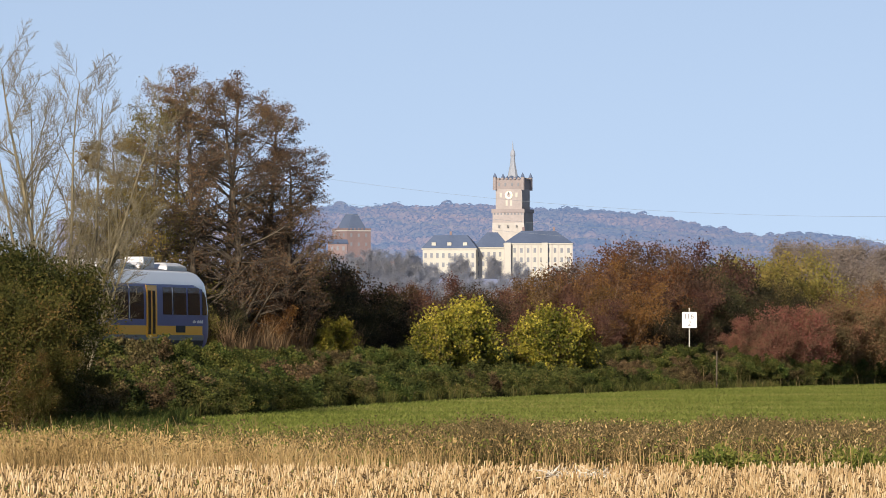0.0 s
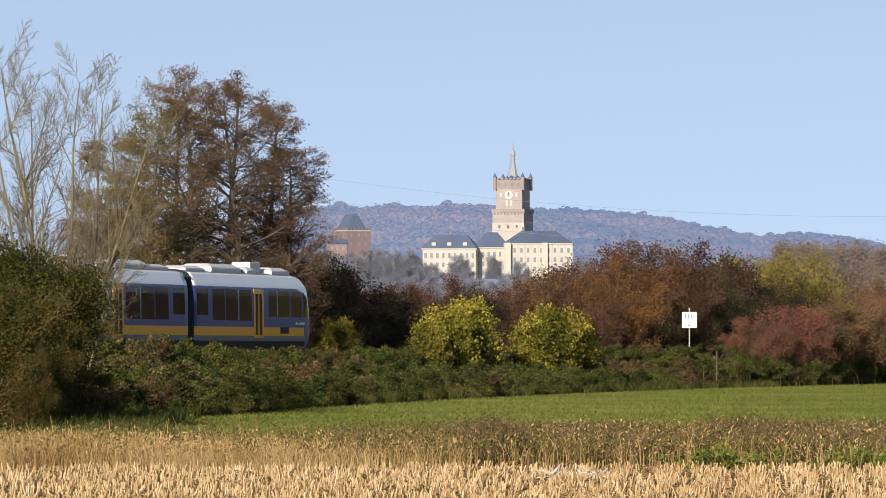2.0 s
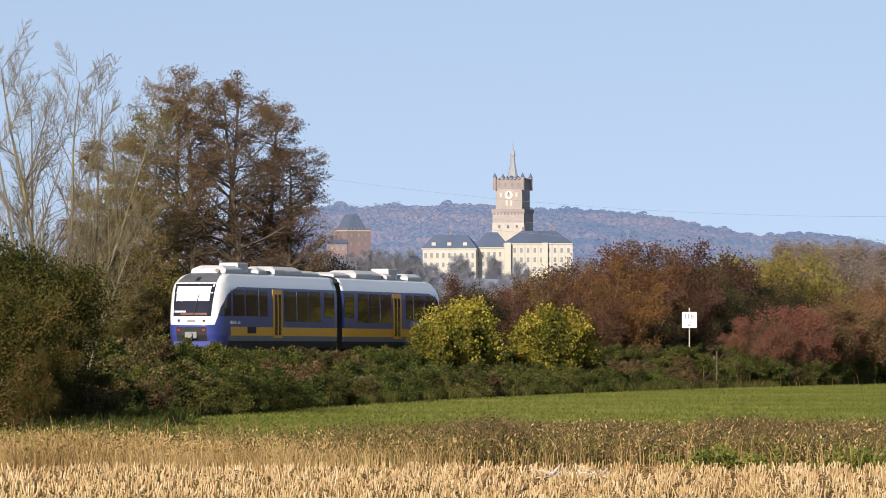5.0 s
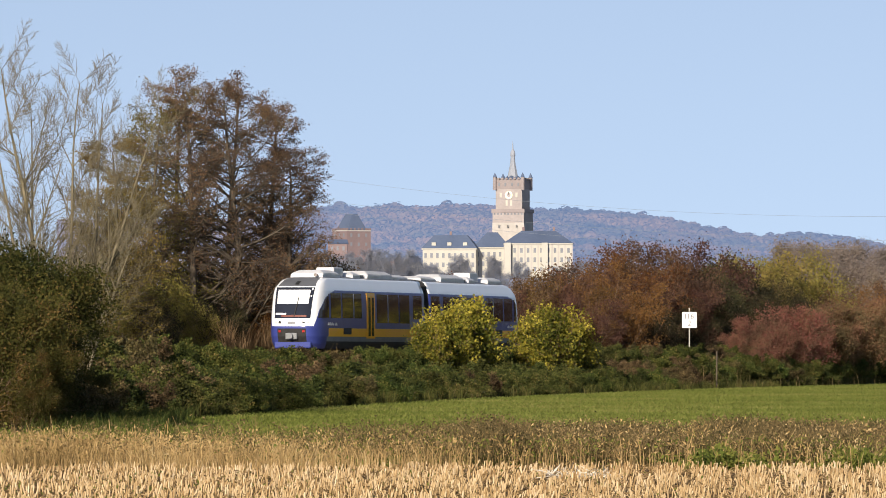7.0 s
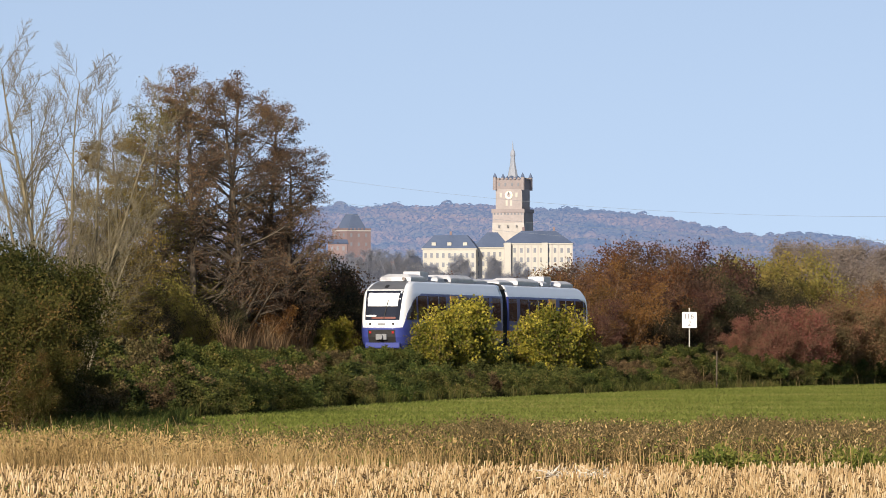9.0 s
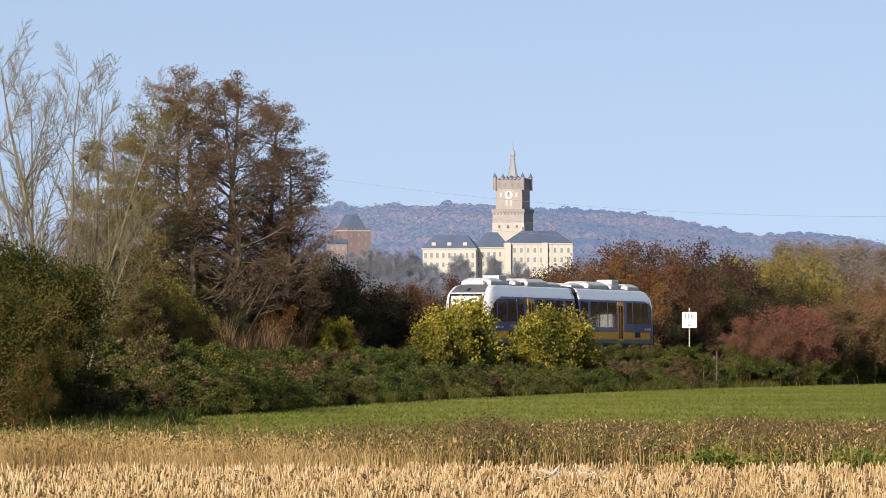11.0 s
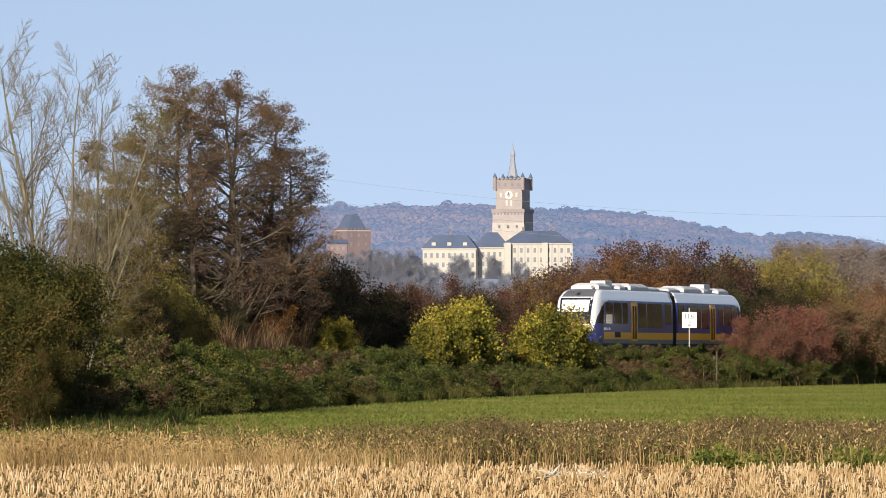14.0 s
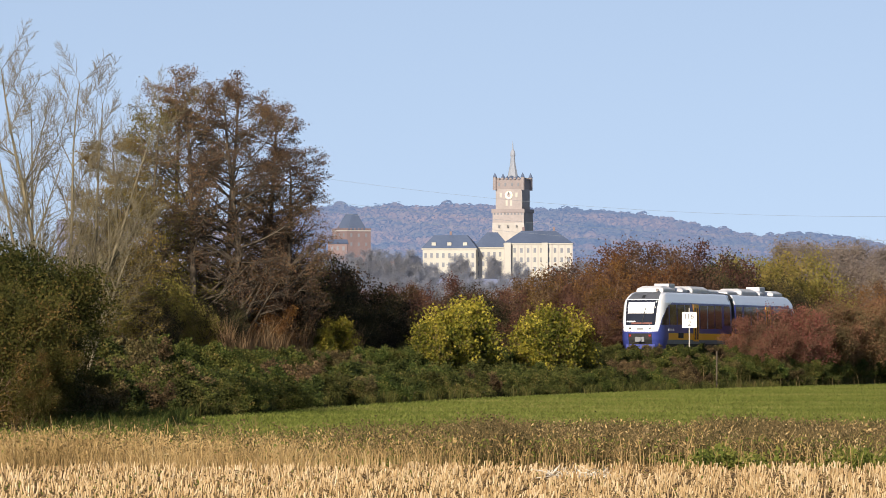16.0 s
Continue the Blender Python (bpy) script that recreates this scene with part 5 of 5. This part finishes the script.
def build_mid_trees():
    """Bare trees between the railway and the castle."""
    rng = random.Random(90)
    cfg = dict(ASH, steps=(7, 5, 4), wobble=(0.06, 0.1, 0.16), rise=(0.04, 0.08, 0.08), kids=(3, 2), angle=((25, 60), (25, 55)), ratio=(0.55, 0.5), bare=(0.25, 0.2), thin=0.03)
    tree = plant("bare_tree", "bare autumn tree in the distance, greyed and blued for haze", "tree", 91, [((0, 0, -0.2), (0.02, 0, 1), 13, 0.28), ((0.3, 0, -0.2), (0.25, 0.1, 1), 10, 0.2), ((-0.3, 0, -0.2), (-0.25, 0.1, 1), 11, 0.2)], cfg, M_HAZE_TREE, M_HAZE_TREE, 7.0, 0.4, 0.2, 0.14, "distant bare trees")
    brown = plant("bare_tree", "bare brown tree of the wood beyond the railway, paled for haze", "tree", 92, [((0, 0, -0.2), (0.02, 0, 1), 13, 0.28), ((0.3, 0, -0.2), (0.25, 0.1, 1), 10, 0.2), ((-0.3, 0, -0.2), (-0.25, 0.1, 1), 11, 0.2)], cfg, M_HAZE_WOOD, M_HAZE_WOOD, 8.0, 0.45, 0.16, 0.11, "distant bare trees")
    spots = [(x, rng.uniform(424, 446) + max(0, (x - 1450) * 0.06), rng.uniform(780, 980)) for x in range(1370, 1640, 10)]
    spots += [(x, rng.uniform(486, 508), rng.uniform(1900, 2250)) for x in range(540, 1060, 11)]
    spots += [(x, rng.uniform(436, 462), rng.uniform(2300, 2380)) for x in range(566, 745, 16)]
    spots += [(x, rng.uniform(452, 474), 2560) for x in (772, 806, 818, 868, 880, 924, 990, 1022, 1035)]
    for x, y, d in spots:
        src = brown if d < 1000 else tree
        h = (EYE - (y - 626.7) / F * d) / TALL[src.name]
        base = 0.0
        if h > 1.6:
            base = (h - 1.4) * TALL[src.name]
            h = 1.4
        if src.location.length == 0:
            put(src, (x - 784) / F * d, d, base, rng.uniform(0, 6), h)
        else:
            again(src, (x - 784) / F * d, d, base, rng.uniform(0, 6), h)
    # rising ground below the castle, with the hill's haze emission
    cols = np.linspace(100, 1700, 60)
    ds = (1700, 2000, 2250, 2420, 2540, 2800, 3050)
    rows = (627, 580, 540, 508, 494, 494, 560)
    v = [((c - 784) / F * d, d, max(-0.5, zrow(r + (40 if c < 640 else 0) + max(0, (c - 1050) * 0.2), d)) if i else -0.5) for i, (d, r) in enumerate(zip(ds, rows)) for c in cols]
    k = len(cols)
    q = [(j * k + i, j * k + i + 1, (j + 1) * k + i + 1, (j + 1) * k + i) for j in range(len(ds) - 1) for i in range(k - 1)]
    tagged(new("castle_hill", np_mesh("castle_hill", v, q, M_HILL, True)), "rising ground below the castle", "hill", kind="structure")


build_mid_trees()


# ---- kilometre board, poles and wires ----
def text_mesh(body, size, material, parent, loc, rot):
    cu = bpy.data.curves.new("lettering", "FONT")
    cu.body, cu.size, cu.align_x, cu.align_y, cu.extrude = body, size, "CENTER", "CENTER", 0.004
    tmp = bpy.data.objects.new("tmp", cu)
    scene.collection.objects.link(tmp)
    bpy.context.view_layer.update()
    me = bpy.data.meshes.new_from_object(tmp.evaluated_get(bpy.context.evaluated_depsgraph_get()))
    bpy.data.objects.remove(tmp)
    me.name = "lettering"
    me.materials.clear()
    me.materials.append(material)
    ob = new("lettering", me)
    ob.parent = parent
    ob.location, ob.rotation_euler = loc, rot
    return ob


def build_sign():
    px, py, pz = sight(1220, 4.0)
    k = py / F
    root = tagged(new("kilometre_board"), "white railway kilometre board with black figures on a thin post", "sign")
    root.location = (px, py, pz)
    zc = EYE - (566.5 - 626.7) * k - pz
    w, h = 12.8 * k, 13.8 * k
    board = part("board", boxed(-w, w, -0.02, 0.02, zc - h, zc + h, bevel=0.008), M_SIGN, root, "white enamel board")
    rim = bmesh.new()
    for a in ((-w, w, zc - h, zc - h + 0.03), (-w, w, zc + h - 0.03, zc + h), (-w, -w + 0.03, zc - h + 0.03, zc + h - 0.03), (w - 0.03, w, zc - h + 0.03, zc + h - 0.03)):
        box(rim, a[0], a[1], -0.028, -0.02, a[2], a[3])
    part("rim", rim, M_SIGN, board)
    part("post", cyl(bmesh.new(), (0, 0.05, -0.1), (0, 0.05, zc + h + 0.22), 0.038), M_POST, root, "pale grey steel post")
    part("finial", cyl(bmesh.new(), (0, 0.05, zc + h + 0.22), (0, 0.05, zc + h + 0.26), 0.05, 0.02), M_POST, root)
    for ch, x, z in (("1", -0.24, 0.2), ("1", -0.06, 0.2), ("6", 0.17, 0.2), ("2", 0, -0.22)):
        text_mesh(ch, 0.46, M_FIGURE, board, (x, -0.026, zc + z), (radians(90), 0, 0))


M_SIGN = mat("white_enamel", (0.78, 0.78, 0.76), (0.86, 0.86, 0.84), 0.4, 3, bump=0.02)
M_FIGURE = mat("faded_black", (0.09, 0.09, 0.09), (0.16, 0.16, 0.16), 0.6, 6)
M_POST = mat("weathered_post", (0.36, 0.33, 0.28), (0.5, 0.47, 0.42), 0.7, 6)
build_sign()


def build_pole():
    """Old telegraph pole with two cross-arms among the bushes."""
    p = at(130, 480, 262)
    root = tagged(new("telegraph_pole"), "old dark wooden telegraph pole with a cross-arm", "pole")
    root.location = (p.x, p.y, 0)
    top = zrow(446, 262)
    part("post", cyl(bmesh.new(), (0, 0, -0.1), (0, 0, top), 0.10, 0.08), M_BARK_DARK, root)
    for dz in (0.25, 0.6):
        part("cross_arm", boxed(-0.75, 0.55, -0.05, 0.05, top - dz - 0.06, top - dz + 0.06, bevel=0.01), M_BARK_DARK, root)
    for x in (-0.65, -0.3, 0.3, 0.5):
        part("insulator", cyl(bmesh.new(), (x, 0, top - 0.19), (x, 0, top - 0.05), 0.04, 0.03), M_SIGN, root)


build_pole()


def build_fence_posts():
    """Weathered posts at the foot of the hedge."""
    first = None
    for x, y0, y1 in ((1268, 622, 690),):
        d = float(np.interp(x, (0, 350, 700, 1100, 1400, 1620), (185, 204, 264, 338, 396, 440))) - 0.6
        a, b = at(x, y1, d), at(x, y0, d)
        o = tagged(part("fence_post", cyl(bmesh.new(), (0, 0, min(0, a.z) - 0.05 - max(0, a.z)), (0.02, 0, b.z), 0.05, 0.045, 8), M_BARK_DARK, None), "weathered grey wooden fence post by the hedge", "post", "fence posts")
        o.location = (a.x, d, 0)


build_fence_posts()


def build_wires():
    tops = ([], [])
    m = mat("wire_grey", (0.20, 0.23, 0.28), (0.24, 0.27, 0.32), 0.6, 1, bump=0)
    d = 700.0
    lines = (((380, 286), (850, 349), (1620, 383)), ((380, 330), (950, 395), (1620, 427)), ((380, 346), (900, 410), (1620, 441)))
    ends = (-90, 1680)
    for a, b, c in lines:
        pts = []
        for i in range(61):
            x = ends[0] + (ends[1] - ends[0]) * i / 60
            # parabola through the three places
            y = sum(yy * math.prod((x - x2) / (x1 - x2) for x2 in (a[0], b[0], c[0]) if x2 != x1) for x1, yy in (a, b, c))
            pts.append(at(x, y, d))
        v, q = tubes([(*p, *q, 0.012, 0.012) for p, q in zip(pts, pts[1:])], 4)
        tagged(new("power_line", np_mesh("power_line", v, q, m)), "thin overhead power line sagging across the sky", "wire", "overhead wires")
        tops[0].append(pts[0].z)
        tops[1].append(pts[-1].z)
    # the masts that carry them
    for x, zs in zip(ends, tops):
        p = at(x, 626.7, d)
        root = tagged(new("power_mast"), "tall grey tapered mast carrying the power lines", "mast", "power masts")
        root.location = (p.x, d, 0)
        part("post", cyl(bmesh.new(), (0, 0, -0.1), (0, 0, max(zs) + 0.6), 0.32, 0.16), M_POST, root)
        for z in zs:
            part("cross_arm", boxed(-0.9, 0.9, -0.08, 0.08, z - 0.16, z - 0.01, bevel=0.01), M_POST, root)


build_wires()


def motions():
    # the railcar runs at about 8.4 m/s; s is the way of its middle along the track
    way = ((0, -5.10), (1, 3.39), (2, 11.82), (3, 20.15), (4, 28.50), (6.5, 49.46), (7.5, 57.80), (9, 70.30), (11.5, 91.35), (13, 104.06), (14.5, 116.81), (16, 129.57))
    walk(railcar, [(t, Matrix.Translation(track(s, 0, RAIL_Z)) @ Matrix.Rotation(-PSI, 4, "Z")) for t, s in way])
    for w in railcar_wheels:
        base = w.location.copy()
        rows = []
        for i in range(241):
            t = i / 15
            s = float(np.interp(t, [a for a, b in way], [b for a, b in way]))
            rows.append((t, Matrix.Translation(base) @ Matrix.Rotation(-s / 0.42, 4, "X")))
        walk(w, rows)


motions()
